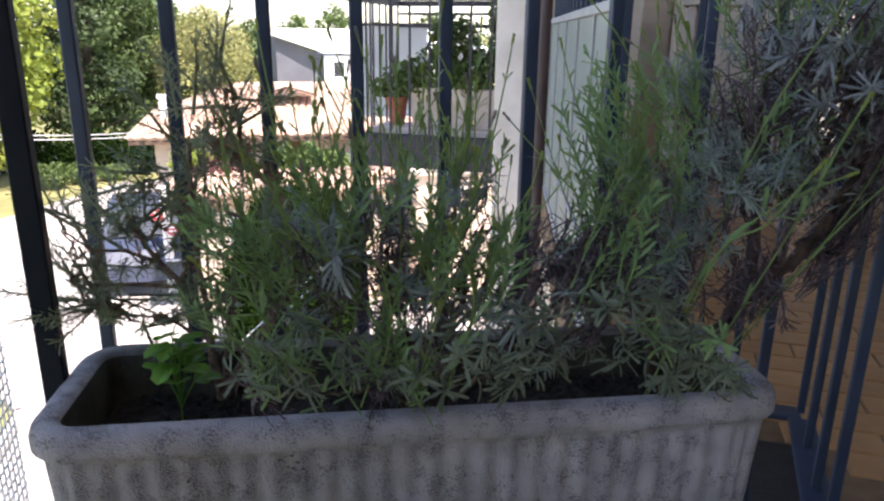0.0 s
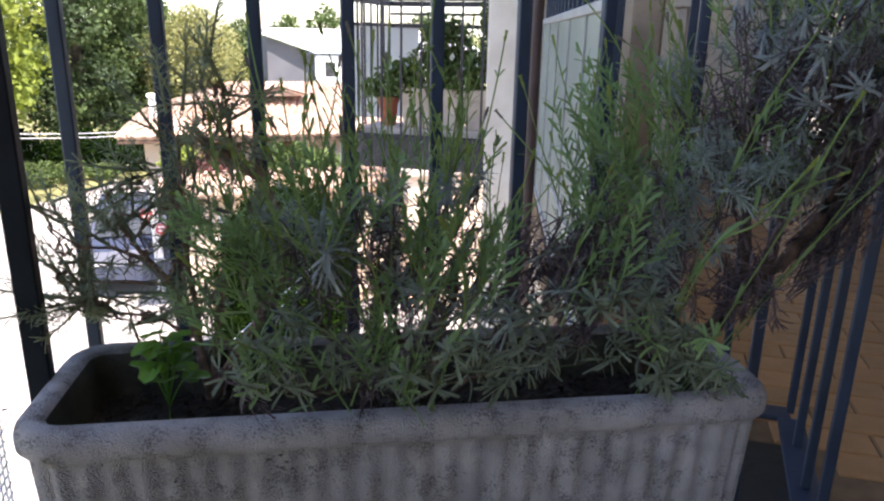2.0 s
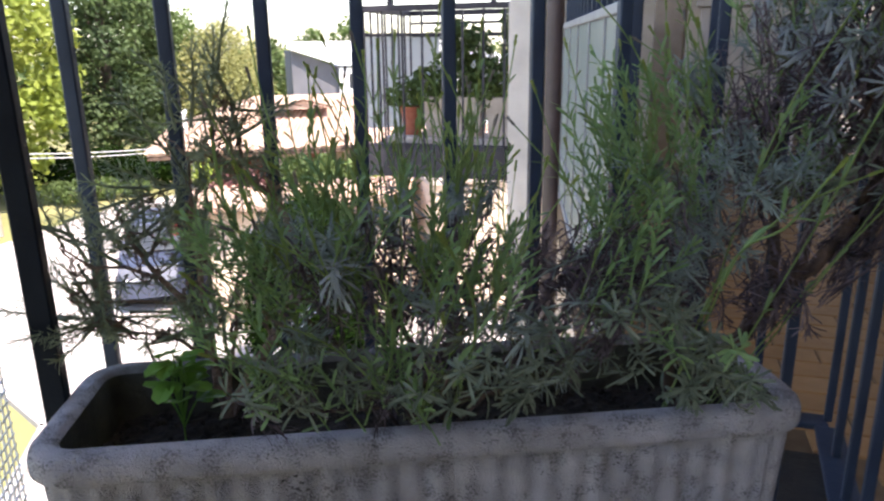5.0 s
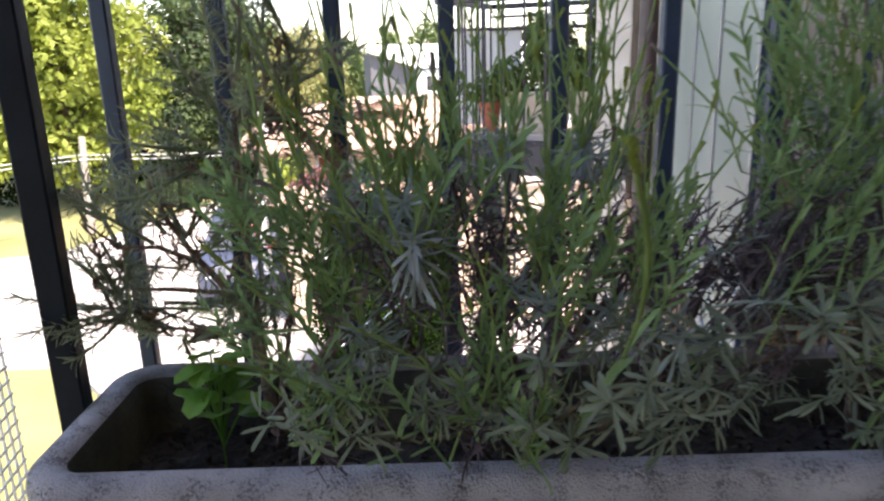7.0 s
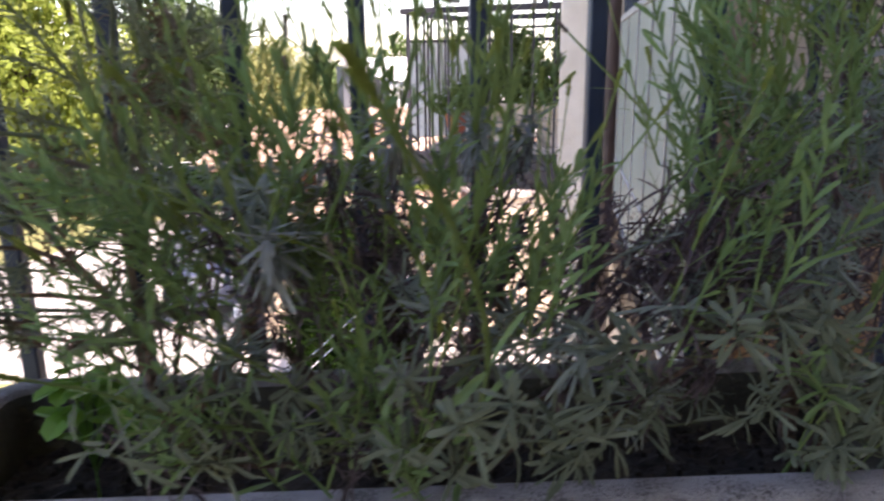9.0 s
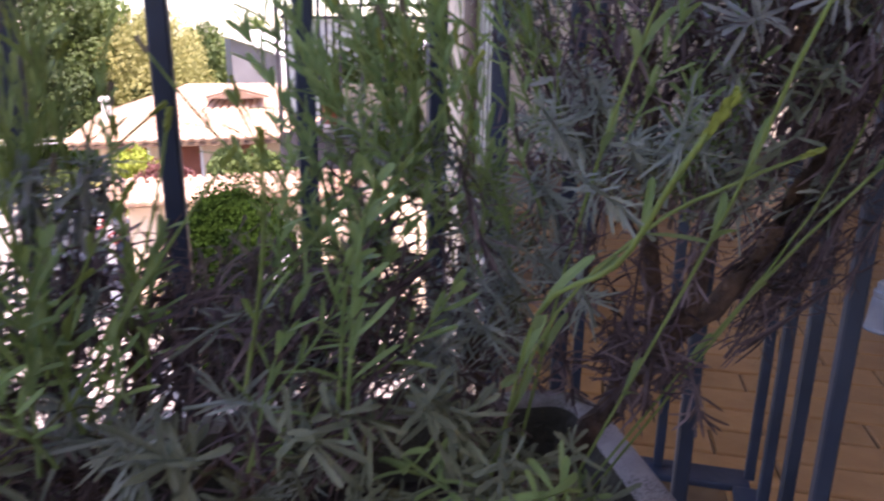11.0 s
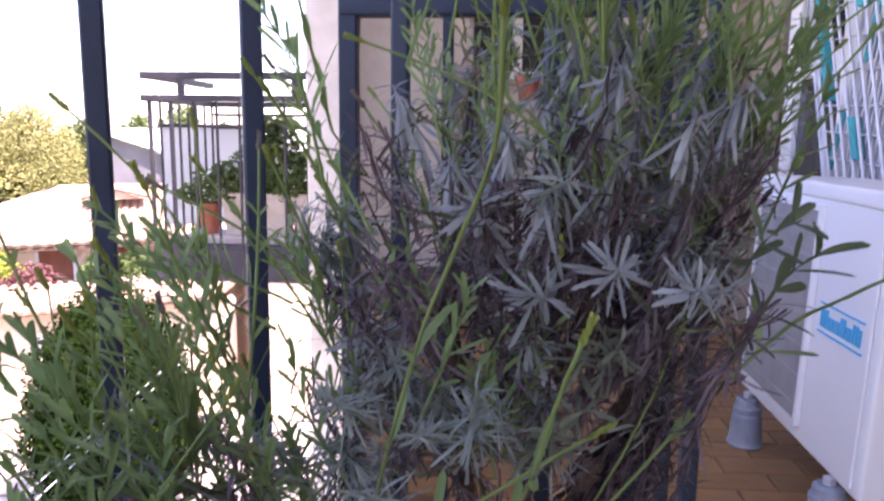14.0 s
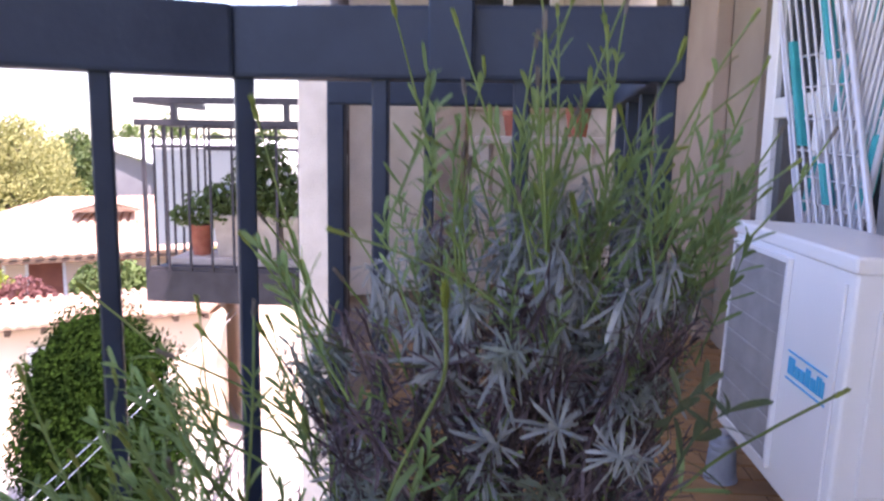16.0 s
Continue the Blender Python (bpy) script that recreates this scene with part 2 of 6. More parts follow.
def bm_tube(bm, pts, radii, sides=6, cap=True):
    """A tapered tube along points."""
    rings = []
    pts = [Vector(p) for p in pts]
    for i, p in enumerate(pts):
        d = (pts[min(i + 1, len(pts) - 1)] - pts[max(i - 1, 0)]).normalized()
        u = d.orthogonal().normalized()
        v = d.cross(u)
        r = radii[i] if isinstance(radii, (list, tuple)) else radii
        rings.append([bm.verts.new(p + r * (math.cos(k * math.tau / sides) * u + math.sin(k * math.tau / sides) * v)) for k in range(sides)])
    for r0, r1 in zip(rings, rings[1:]):
        # rings are lined up by the nearest first vertex, so that the tube doesn't twist
        off = min(range(sides), key=lambda k: (r1[k].co - r0[0].co).length)
        for k in range(sides):
            bm.faces.new((r0[k], r0[(k + 1) % sides], r1[(k + 1 + off) % sides], r1[(k + off) % sides]))
    if cap:
        bm.faces.new(rings[0][::-1])
        bm.faces.new(rings[-1])


def mesh_of(name, bm, material, smooth=False):
    me = bpy.data.meshes.new(name)
    bmesh.ops.recalc_face_normals(bm, faces=bm.faces[:])
    bm.to_mesh(me)
    bm.free()
    me.materials.append(material)
    if smooth:
        for p in me.polygons:
            p.use_smooth = True
    return me


def part(name, bm, material, parent, label="", smooth=False):
    """Links a bmesh as one mesh object under a thing or under a part."""
    ob = new(name, mesh_of(name, bm, material, smooth))
    ob.parent = parent
    if label:
        ob["label"] = label
    return ob


def piece(name, me, parent, m, label=""):
    """One more object on a shared mesh, at the local pose m."""
    ob = new(name, me)
    ob.parent = parent
    ob.matrix_local = m
    if label:
        ob["label"] = label
    return ob


def thing(name, at, label, category, group="", kind=""):
    ob = new(name)
    ob.empty_display_size = 0.05
    ob.matrix_world = at if isinstance(at, Matrix) else Matrix.Translation(at)
    return tagged(ob, label, category, group, kind)


def solid(name, bm, material, label, category, group="", kind="", smooth=False):
    return tagged(new(name, mesh_of(name, bm, material, smooth)), label, category, group, kind)


def run(p, q):
    """The frame of a stretch from p to q on plan: x along it, y to its left, z up; and its length."""
    d = Vector((q[0] - p[0], q[1] - p[1]))
    return Matrix.Translation((p[0], p[1], 0)) @ Matrix.Rotation(math.atan2(d.y, d.x), 4, "Z"), d.length


rnd = random.Random(7)

# ---- plan of the balcony (metres; floor at z = 0, street at GROUND) ----
GROUND = -4.0
RAIL_TOP, RAIL_LOW = 1.052, 0.990
B_A0, B_A1 = (-0.1878, 0.9983), (0.5077, 0.9100)      # outer railing, first and last baluster
B_B1 = (0.822, 0.714)                               # end of the slanting stretch
B_D1, B_D0 = (1.064, 1.043), (0.718, 1.260)         # cage corner and the post at the screen
SCREEN_END = (1.440, 3.200)
WALL_DIR = math.degrees(math.atan2(0.85, 0.53))

# floors
def flat_poly(name, pts, z, thick, material, label, category):
    bm = bmesh.new()
    top = [bm.verts.new((x, y, z)) for x, y in pts]
    f = bm.faces.new(top)
    ext = bmesh.ops.extrude_face_region(bm, geom=[f])
    bmesh.ops.translate(bm, verts=[v for v in ext["geom"] if isinstance(v, bmesh.types.BMVert)], vec=(0, 0, -thick))
    return solid(name, bm, material, label, category, kind="structure")


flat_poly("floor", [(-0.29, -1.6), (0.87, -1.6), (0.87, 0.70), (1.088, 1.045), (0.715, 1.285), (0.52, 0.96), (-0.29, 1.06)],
          0.0, 0.2, M_SLAB, "dark stone balcony slab under the planter", "floor")
tile_bed = flat_poly("floor_tiled", [(0.872, -1.6), (4.2, -1.6), (4.2, 4.6), (1.84, 4.6), (1.84, 4.32), (1.60, 3.60), (0.722, 1.290), (1.094, 1.050), (0.872, 0.69)],
                     -0.006, 0.194, M_GROUT, "ochre clay tiled balcony floor with dark joints", "floor")

# ceiling out of view, added to cut the skylight on the plants
flat_poly("ceiling", [(-0.5, -2.6), (4.6, -2.6), (4.6, 4.6), (1.85, 4.6), (0.95, 1.5), (0.55, 1.15), (-0.5, 1.15)],
          2.75, 0.2, M_CREAM, "unseen cream ceiling added to hold back light from above", "ceiling")

# walls
def wall(name, p, q, z0, z1, thick, material, label, openings=()):
    """A wall along p-q with its thickness to the right, and rectangular openings (from, to, low, high) through it."""
    m, length = run(p, q)
    bm = bmesh.new()
    xs = sorted({0.0, length, *(v for o in openings for v in o[:2])})
    zs = sorted({z0, z1, *(v for o in openings for v in o[2:])})
    corner = functools.cache(lambda x, y, z: bm.verts.new((x, y, z)))

    def filled(i, k):
        if not (0 <= i < len(xs) - 1 and 0 <= k < len(zs) - 1):
            return False
        cx, cz = (xs[i] + xs[i + 1]) / 2, (zs[k] + zs[k + 1]) / 2
        return not any(a0 < cx < a1 and lo < cz < hi for a0, a1, lo, hi in openings)

    for i, k in itertools.product(range(len(xs) - 1), range(len(zs) - 1)):
        if not filled(i, k):
            continue
        x0, x1, u0, u1 = xs[i], xs[i + 1], zs[k], zs[k + 1]
        quads = [[(x0, 0, u0), (x1, 0, u0), (x1, 0, u1), (x0, 0, u1)], [(x0, -thick, u0), (x0, -thick, u1), (x1, -thick, u1), (x1, -thick, u0)]]
        for di, dk, p, q in ((-1, 0, (x0, u0), (x0, u1)), (1, 0, (x1, u1), (x1, u0)), (0, -1, (x1, u0), (x0, u0)), (0, 1, (x0, u1), (x1, u1))):
            if not filled(i + di, k + dk):
                quads.append([(p[0], 0, p[1]), (q[0], 0, q[1]), (q[0], -thick, q[1]), (p[0], -thick, p[1])])
        for quad in quads:
            bm.faces.new([corner(*c) for c in quad])
    bmesh.ops.recalc_face_normals(bm, faces=bm.faces)
    bm.transform(m)
    return solid(name, bm, material, label, "wall", kind="structure")


W0 = Vector((2.1, 1.741)) + 0.40 * Vector((0.85, -0.53))
def along(d, off=0.0):
    """A point on plan d metres along the house wall, off metres out from it."""
    return (W0.x + 0.529 * d - 0.8486 * off, W0.y + 0.8486 * d + 0.529 * off)


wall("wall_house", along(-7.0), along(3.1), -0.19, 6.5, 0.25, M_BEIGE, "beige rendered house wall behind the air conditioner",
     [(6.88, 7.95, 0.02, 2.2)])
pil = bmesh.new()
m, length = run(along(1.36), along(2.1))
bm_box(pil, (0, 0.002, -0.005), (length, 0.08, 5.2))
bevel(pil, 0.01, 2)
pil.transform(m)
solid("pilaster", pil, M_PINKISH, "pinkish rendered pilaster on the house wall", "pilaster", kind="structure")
# stub of wall out of view, added to weaken the light from behind
wall("wall_back", (-0.5, -2.35), (0.3, -2.35), -0.19, 6.5, 0.25, M_CREAM, "unseen cream wall added behind the balcony to block fill light")
wall("wall_end", (1.845, 4.40), (4.6, 4.35), -0.19, 6.5, -0.25, M_CREAM, "cream rendered end wall of the tiled balcony", [(0.80, 1.60, 1.20, 2.1)])
pil = bmesh.new()
bm_box(pil, (0, 0, GROUND), (0.205, 0.35, 5.2))
bevel(pil, 0.012, 2)
pil.transform(pose(1.555, 4.30, 0, 0, 0, WALL_DIR - 90))
solid("pillar", pil, M_CREAM, "cream rendered pillar at the corner of the building", "pillar", kind="structure")
bm = bmesh.new()
bm_box(bm, (1.845, 4.42, GROUND), (4.6, 4.65, -0.2))
bm_box(bm, (2.2, 4.66, -0.2), (4.6, 4.9, 5.2))
solid("wall_lower", bm, M_CREAM, "cream rendered lower storey of the building", "wall", kind="structure")


# ---- railing ----
def bar_mesh(size, height, name="baluster", paint=M_STEEL):
    bm = bmesh.new()
    bm_box(bm, (-size / 2, -size / 2, 0), (size / 2, size / 2, height))
    bevel(bm, 0.0018, 1)
    return mesh_of(name, bm, paint)


def rail_part(name, parent, p, q, z0, z1, wide, over=0.0):
    m, length = run(p, q)
    bm = bmesh.new()
    bm_box(bm, (-over, -wide / 2, z0), (length + over, wide / 2, z1))
    bevel(bm, 0.004, 2)
    bm.transform(m)
    return part(name, bm, M_STEEL, parent)


railing = thing("balcony_railing", (0, 0, 0), "blue-grey painted steel railing with square balusters round the planter", "railing")
BAR = bar_mesh(0.017, RAIL_LOW - 0.085 + 0.004)


def stretch(parent, p, q, n, first=0, last=0, bar=BAR, z=0.085):
    """Balusters between p and q: n spaces."""
    m, length = run(p, q)
    for k in range(first, n + 1 - last):
        piece("baluster", bar, parent, m @ Matrix.Translation((length * k / n, 0, z)))


rail_part("top_rail", railing, (-0.232, 1.004), (0.498, 0.911), RAIL_LOW, RAIL_TOP, 0.030)
rail_part("top_rail", railing, (0.504, 0.914), B_B1, RAIL_LOW, RAIL_TOP, 0.030, 0.012)
rail_part("top_rail", railing, (0.833, 0.729), (1.054, 1.029), RAIL_LOW, RAIL_TOP, 0.030)
rail_part("top_rail", railing, B_D1, B_D0, RAIL_LOW, RAIL_TOP, 0.030, 0.012)
rail_part("top_rail", railing, (-0.236, 0.985), (-0.252, -1.6), RAIL_LOW, RAIL_TOP, 0.030)
rail_part("bottom_rail", railing, (-0.225, 1.003), (0.498, 0.911), 0.073, 0.085, 0.038)
rail_part("bottom_rail", railing, (0.508, 0.912), B_B1, 0.073, 0.085, 0.050)
rail_part("bottom_rail", railing, (0.838, 0.736), (1.050, 1.024), 0.073, 0.085, 0.050)
rail_part("bottom_rail", railing, B_D1, B_D0, 0.073, 0.085, 0.050)
rail_part("bottom_rail", railing, (-0.230, 0.980), (-0.252, -1.6), 0.073, 0.085, 0.038)
stretch(railing, B_A0, B_A1, 6)
SLIM = bar_mesh(0.0145, RAIL_LOW - 0.085 + 0.004)
stretch(railing, B_A1, B_B1, 3, 1, 0, SLIM)
stretch(railing, B_B1, B_D1, 3, 1, 0, SLIM)
stretch(railing, B_D1, B_D0, 3, 1, 1, SLIM)
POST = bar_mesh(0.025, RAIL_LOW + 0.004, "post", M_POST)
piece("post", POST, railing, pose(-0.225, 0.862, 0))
piece("post", bar_mesh(0.025, RAIL_LOW + 0.004, "post"), railing, pose(*B_D0, 0, 0, 0, -31))
for k in range(2, 8):
    piece("baluster", BAR, railing, pose(-0.228 - 0.0012 * k, 0.846 - 0.125 * k, 0.085))
# flat upright bolted to the slanting rail
bm = bmesh.new()
bm_box(bm, (-0.019, -0.006, RAIL_LOW - 0.002), (0.019, 0.006, 1.45))
bevel(bm, 0.002, 1)
m, length = run(B_A1, B_B1)
bm.transform(m @ Matrix.Translation((0.186, -0.022, 0)))
part("flat_upright", bm, M_STEEL, railing)

# screen: railing with frosted panes from the cage to the pillar
screen = thing("balcony_screen", (0, 0, 0), "steel balcony screen with pale frosted panes below dark bars", "screen")
m, length = run((0.730, 1.290), SCREEN_END)
for z0, z1, w in ((RAIL_LOW, RAIL_TOP, 0.03), (0.86, 0.885, 0.022), (0.08, 0.105, 0.022), (0.28, 0.295, 0.018)):
    bm = bmesh.new()
    bm_box(bm, (0, -w / 2, z0), (length, w / 2, z1))
    bevel(bm, 0.003, 1)
    bm.transform(m)
    part("screen_rail", bm, M_STEEL if z0 > 0.9 else M_PANELFRAME, screen)
n = 5
for k in range(n + 1):
    bm = bmesh.new()
    x = length * k / n
    bm_box(bm, (x - 0.009, -0.009, 0.105), (x + 0.009, 0.009, 0.86))
    bm.transform(m)
    part("mullion", bm, M_PANELFRAME, screen)
    if k < n:
        bm = bmesh.new()
        bm_box(bm, (x + 0.011, -0.004, 0.297), (x + length / n - 0.011, 0.004, 0.858))
        bm.transform(m)
        part("frosted_pane", bm, M_FROST, screen)
        bm = bmesh.new()
        bm_box(bm, (x + 0.011, -0.004, 0.107), (x + length / n - 0.011, 0.004, 0.278))
        bm.transform(m)
        part("frosted_pane", bm, M_FROST, screen)
SBAR = bar_mesh(0.014, RAIL_LOW - 0.885, "bar")
for k in range(1, 16):
    piece("bar", SBAR, screen, m @ Matrix.Translation((length * k / 16, 0, 0.885)))

# downpipe beside the pillar
bm = bmesh.new()
bm_tube(bm, [(1.56, 3.60, GROUND), (1.56, 3.60, 2.84)], 0.045, 20)
for z in (-1.6, 0.35, 1.9):
    bm_tube(bm, [(1.56, 3.60, z), (1.56, 3.60, z + 0.03)], 0.050, 20)
solid("downpipe", bm, M_PIPE, "brown painted metal downpipe beside the pillar", "pipe", smooth=False)

# ---- concrete planter ----
P_LEN, P_DEP, P_ROT = 0.858, 0.245, -8.05
P_AT = pose(-0.240, 0.7180, 0, 0, 0, P_ROT)


def rounded(lx, ly, r, inset, n_flat, n_arc):
    """Outline of a rounded rectangle 0..lx, 0..ly, drawn in by inset: points and outward normals."""
    out = []
    r = max(r - inset, 0.004)
    x0, y0, x1, y1 = inset, inset, lx - inset, ly - inset
    for cx, cy, a0, far in ((x1 - r, y0 + r, -90, (x1, y1)), (x1 - r, y1 - r, 0, None), (x0 + r, y1 - r, 90, None), (x0 + r, y0 + r, 180, None)):
        for k in range(n_arc + 1):
            a = radians(a0 + 90 * k / n_arc)
            out.append((cx + r * math.cos(a), cy + r * math.sin(a), math.cos(a), math.sin(a)))
    res = []
    for i, p in enumerate(out):
        q = out[(i + 1) % len(out)]
        d = math.hypot(q[0] - p[0], q[1] - p[1])
        k = max(1, round(d / n_flat))
        for j in range(k):
            f = j / k
            res.append(tuple(a + (b - a) * f for a, b in zip(p, q)))
    return res


planter = thing("planter", P_AT, "grey cast concrete planter with fluted sides and a rounded rim", "planter")
bm = bmesh.new()
base = rounded(P_LEN, P_DEP, 0.055, 0, 0.004, 8)
s, prev, perim = 0.0, None, []
for p in base:
    if prev:
        s += math.hypot(p[0] - prev[0], p[1] - prev[1])
    perim.append(s)
    prev = p
rings = []
# (inset, height, flute depth)
LOFT = [(0.050, 0.012, 0.0), (0.036, 0.014, 0.002), (0.014, 0.360, 0.0028), (0.012, 0.374, 0.0012), (0.004, 0.380, 0), (0.0, 0.385, 0),
        (0.0, 0.398, 0), (0.003, 0.406, 0), (0.009, 0.4115, 0), (0.023, 0.412, 0), (0.028, 0.4105, 0), (0.032, 0.406, 0)]
for inset, z, flute in LOFT:
    ring = []
    for (x, y, nx, ny), sp in zip(base, perim):
        w = 0.0006 * noise.noise(Vector((x * 18, y * 18, z * 20))) * (1 if z > 0.02 else 0) + 0.0008 * noise.noise(Vector((x * 5, y * 5, z * 6)))
        o = -inset + flute * math.cos(sp * math.tau / 0.0295) + w
        ring.append(bm.verts.new((x + nx * o, y + ny * o, z + 0.5 * w)))
    rings.append(ring)
for r0, r1 in zip(rings, rings[1:]):
    for k in range(len(base)):
        bm.faces.new((r0[k], r0[(k + 1) % len(base)], r1[(k + 1) % len(base)], r1[k]))
bm.faces.new(rings[0][::-1])
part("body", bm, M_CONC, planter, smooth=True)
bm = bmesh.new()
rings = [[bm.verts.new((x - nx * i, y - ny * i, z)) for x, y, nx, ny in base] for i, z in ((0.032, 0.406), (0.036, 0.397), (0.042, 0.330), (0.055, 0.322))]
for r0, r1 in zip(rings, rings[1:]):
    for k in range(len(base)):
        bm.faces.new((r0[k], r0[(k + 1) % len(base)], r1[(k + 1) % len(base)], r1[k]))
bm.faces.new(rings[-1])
part("inner_wall", bm, M_CONC_IN, planter, "dark inside of the concrete planter", smooth=True)
bm = bmesh.new()
nx, ny = 60, 18
grid = [[bm.verts.new((0.041 + (P_LEN - 0.082) * i / nx, 0.041 + (P_DEP - 0.082) * j / ny,
                       0.348 + 0.012 * noise.noise(Vector((i * 0.25, j * 0.25, 3))) + 0.008 * noise.noise(Vector((i * 0.9, j * 0.9, 8)))))
         for j in range(ny + 1)] for i in range(nx + 1)]
for i in range(nx):
    for j in range(ny):
        bm.faces.new((grid[i][j], grid[i + 1][j], grid[i + 1][j + 1], grid[i][j + 1]))
for k in range(420):
    x, y = rnd.uniform(0.055, P_LEN - 0.055), rnd.uniform(0.055, P_DEP - 0.055)
    bmesh.ops.create_icosphere(bm, subdivisions=1, radius=rnd.uniform(0.002, 0.006),
                               matrix=pose(x, y, 0.355 + rnd.uniform(0, 0.006), rnd.uniform(0, 90), rnd.uniform(0, 90)) @ Matrix.Diagonal((1, 0.7, 0.6, 1)))
part("soil", bm, M_SOIL, planter, "dark crumbly potting soil")
for x in (0.12, P_LEN - 0.12):
    bm = bmesh.new()
    bm_box(bm, (x - 0.04, 0.05, 0), (x + 0.04, P_DEP - 0.05, 0.0125))
    part("foot", bm, M_CONC, planter)


# ---- plants in it ----
def leaf(bm, base, d, up, length, width, droop=0.0, mi=0, wide_at=0.62, blunt=0.82):
    """A narrow leaf from base along d, widest past its middle, folded a little along its rib."""
    d = d.normalized()
    side = d.cross(up)
    side = side.normalized() if side.length > 1e-4 else d.orthogonal().normalized()
    nrm = side.cross(d)
    bow = 0.16 * math.sin(base.x * 9100 + base.z * 7300) * length
    rows = []
    for f, w in ((0.0, 0.30), (wide_at * 0.6, 0.85), (wide_at, 1.0), (0.90, blunt)):
        c = base + d * length * f - nrm * droop * length * f * f + side * bow * f * f
        rows.append((bm.verts.new(c + side * width * w / 2 + nrm * width * 0.12 * w), bm.verts.new(c - side * width * w / 2 + nrm * width * 0.12 * w), bm.verts.new(c)))
    tip = bm.verts.new(base + d * length - nrm * droop * length + side * bow)
    fs = []
    for a, b in zip(rows, rows[1:]):
        fs += [bm.faces.new((a[0], a[2], b[2], b[0])), bm.faces.new((a[2], a[1], b[1], b[2]))]
    fs += [bm.faces.new((rows[-1][0], rows[-1][2], tip)), bm.faces.new((rows[-1][2], rows[-1][1], tip))]
    for f in fs:
        f.material_index = mi


def make_rosette(r, n=26, length=0.040, width=0.0042, stem=0.034, close=0.35, droop=0.25, blunt=0.72, wide=0.55, top=0.75):
    """A tuft of leaves in loose pairs round the end of a shoot."""
    bm = bmesh.new()
    lean = Vector((r.uniform(-0.25, 0.25), r.uniform(-0.25, 0.25), 1))
    bm_tube(bm, [(0, 0, -0.03), (0, 0, 0), lean * stem], [0.0013, 0.0012, 0.0008], 5)
    for k in range(n):
        f = k / (n - 1)
        az = (k // 2) * 1.75 + (k % 2) * math.pi + r.uniform(-0.75, 0.75)
        el = (close + top * f ** 1.4) + r.gauss(0, 0.30)
        d = Vector((math.cos(az) * math.cos(el), math.sin(az) * math.cos(el), math.sin(el)))
        leaf(bm, lean * (stem * f), d, Vector((r.uniform(-0.3, 0.3), r.uniform(-0.3, 0.3), 1)), length * (1 - 0.5 * f) * r.uniform(0.55, 1.2), width * r.uniform(0.7, 1.2),
             droop * r.uniform(-0.6, 1.9) + r.gauss(0, 0.08), wide_at=wide, blunt=blunt)
    return bm


def make_shoot(r, length=0.11, pairs=8, leaf_len=0.034, width=0.0055, rise=0.7, droop=0.15):
    bm = bmesh.new()
    pts = [(0.008 * math.sin(2 * i / 5), 0.006 * math.sin(3 * i / 5), length * i / 5) for i in range(-2, 6)]
    bm_tube(bm, pts, [0.0013 - 0.00008 * i for i in range(8)], 5)
    for k in range(pairs):
        f = (k + 0.5) / pairs
        az = (k % 2) * math.pi / 2 + r.uniform(-0.3, 0.3)
        c = Vector((0.008 * math.sin(2 * f), 0.006 * math.sin(3 * f), length * f))
        for a in (az, az + math.pi):
            el = rise + 0.35 * f + r.uniform(-0.2, 0.2)
            d = Vector((math.cos(a) * math.cos(el), math.sin(a) * math.cos(el), math.sin(el)))
            leaf(bm, c, d, Vector((0, 0, 1)), leaf_len * r.uniform(0.75, 1.15) * (1 - 0.3 * f), width * r.uniform(0.85, 1.15), droop * r.uniform(-0.5, 1.2))
    return bm


def make_stalk(r, length=0.24, bud=0.016):
    bm = bmesh.new()
    bend = r.uniform(-0.02, 0.02)
    pts = [Vector((bend * (i / 6) ** 2 * 2, 0.4 * bend * (i / 6), length * i / 6)) for i in range(7)]
    bm_tube(bm, pts, [0.0011, 0.0011, 0.0010, 0.0009, 0.0008, 0.0007, 0.0007], 5)
    for k, f in enumerate((0.08, 0.2, 0.34, 0.5)):
        az = (k % 2) * math.pi / 2 + r.uniform(-0.3, 0.3)
        c = pts[0].lerp(pts[6], f)
        c.x = bend * f * f * 2
        for a in (az, az + math.pi):
            d = Vector((math.cos(a) * 0.55, math.sin(a) * 0.55, 0.83))
            leaf(bm, c, d, Vector((0, 0, 1)), 0.034 * r.uniform(0.6, 1.1) * (1.1 - f), 0.0042, 0.05)
    for k in range(4):
        z = pts[6] + Vector((0, 0, bud * (k / 4 - 0.1)))
        for a in range(4):
            az = a * math.pi / 2 + k * 0.8
            d = Vector((math.cos(az) * 0.35, math.sin(az) * 0.35, 0.93))
            leaf(bm, z, d, Vector((0, 0, 1)), bud * 0.42, 0.0030, -0.1, 1)
    return bm


def make_dry(r, n=22, length=0.030):
    bm = bmesh.new()
    bm_tube(bm, [(0, 0, -0.06), (0.003, 0, -0.02), (0, 0, 0.03)], [0.0014, 0.0012, 0.0008], 5)
    for k in range(n):
        f = k / (n - 1)
        az = k * 2.4 + r.uniform(-0.5, 0.5)
        el = -0.8 + 1.2 * f + r.uniform(-0.7, 0.7)
        d = Vector((math.cos(az) * math.cos(el), math.sin(az) * math.cos(el), math.sin(el)))
        leaf(bm, Vector((0, 0, -0.05 + 0.08 * f)), d, Vector((0, 0, 1)), length * r.uniform(0.5, 1.2), 0.0021 * r.uniform(0.7, 1.2), r.uniform(-0.8, 1.8))
    return bm


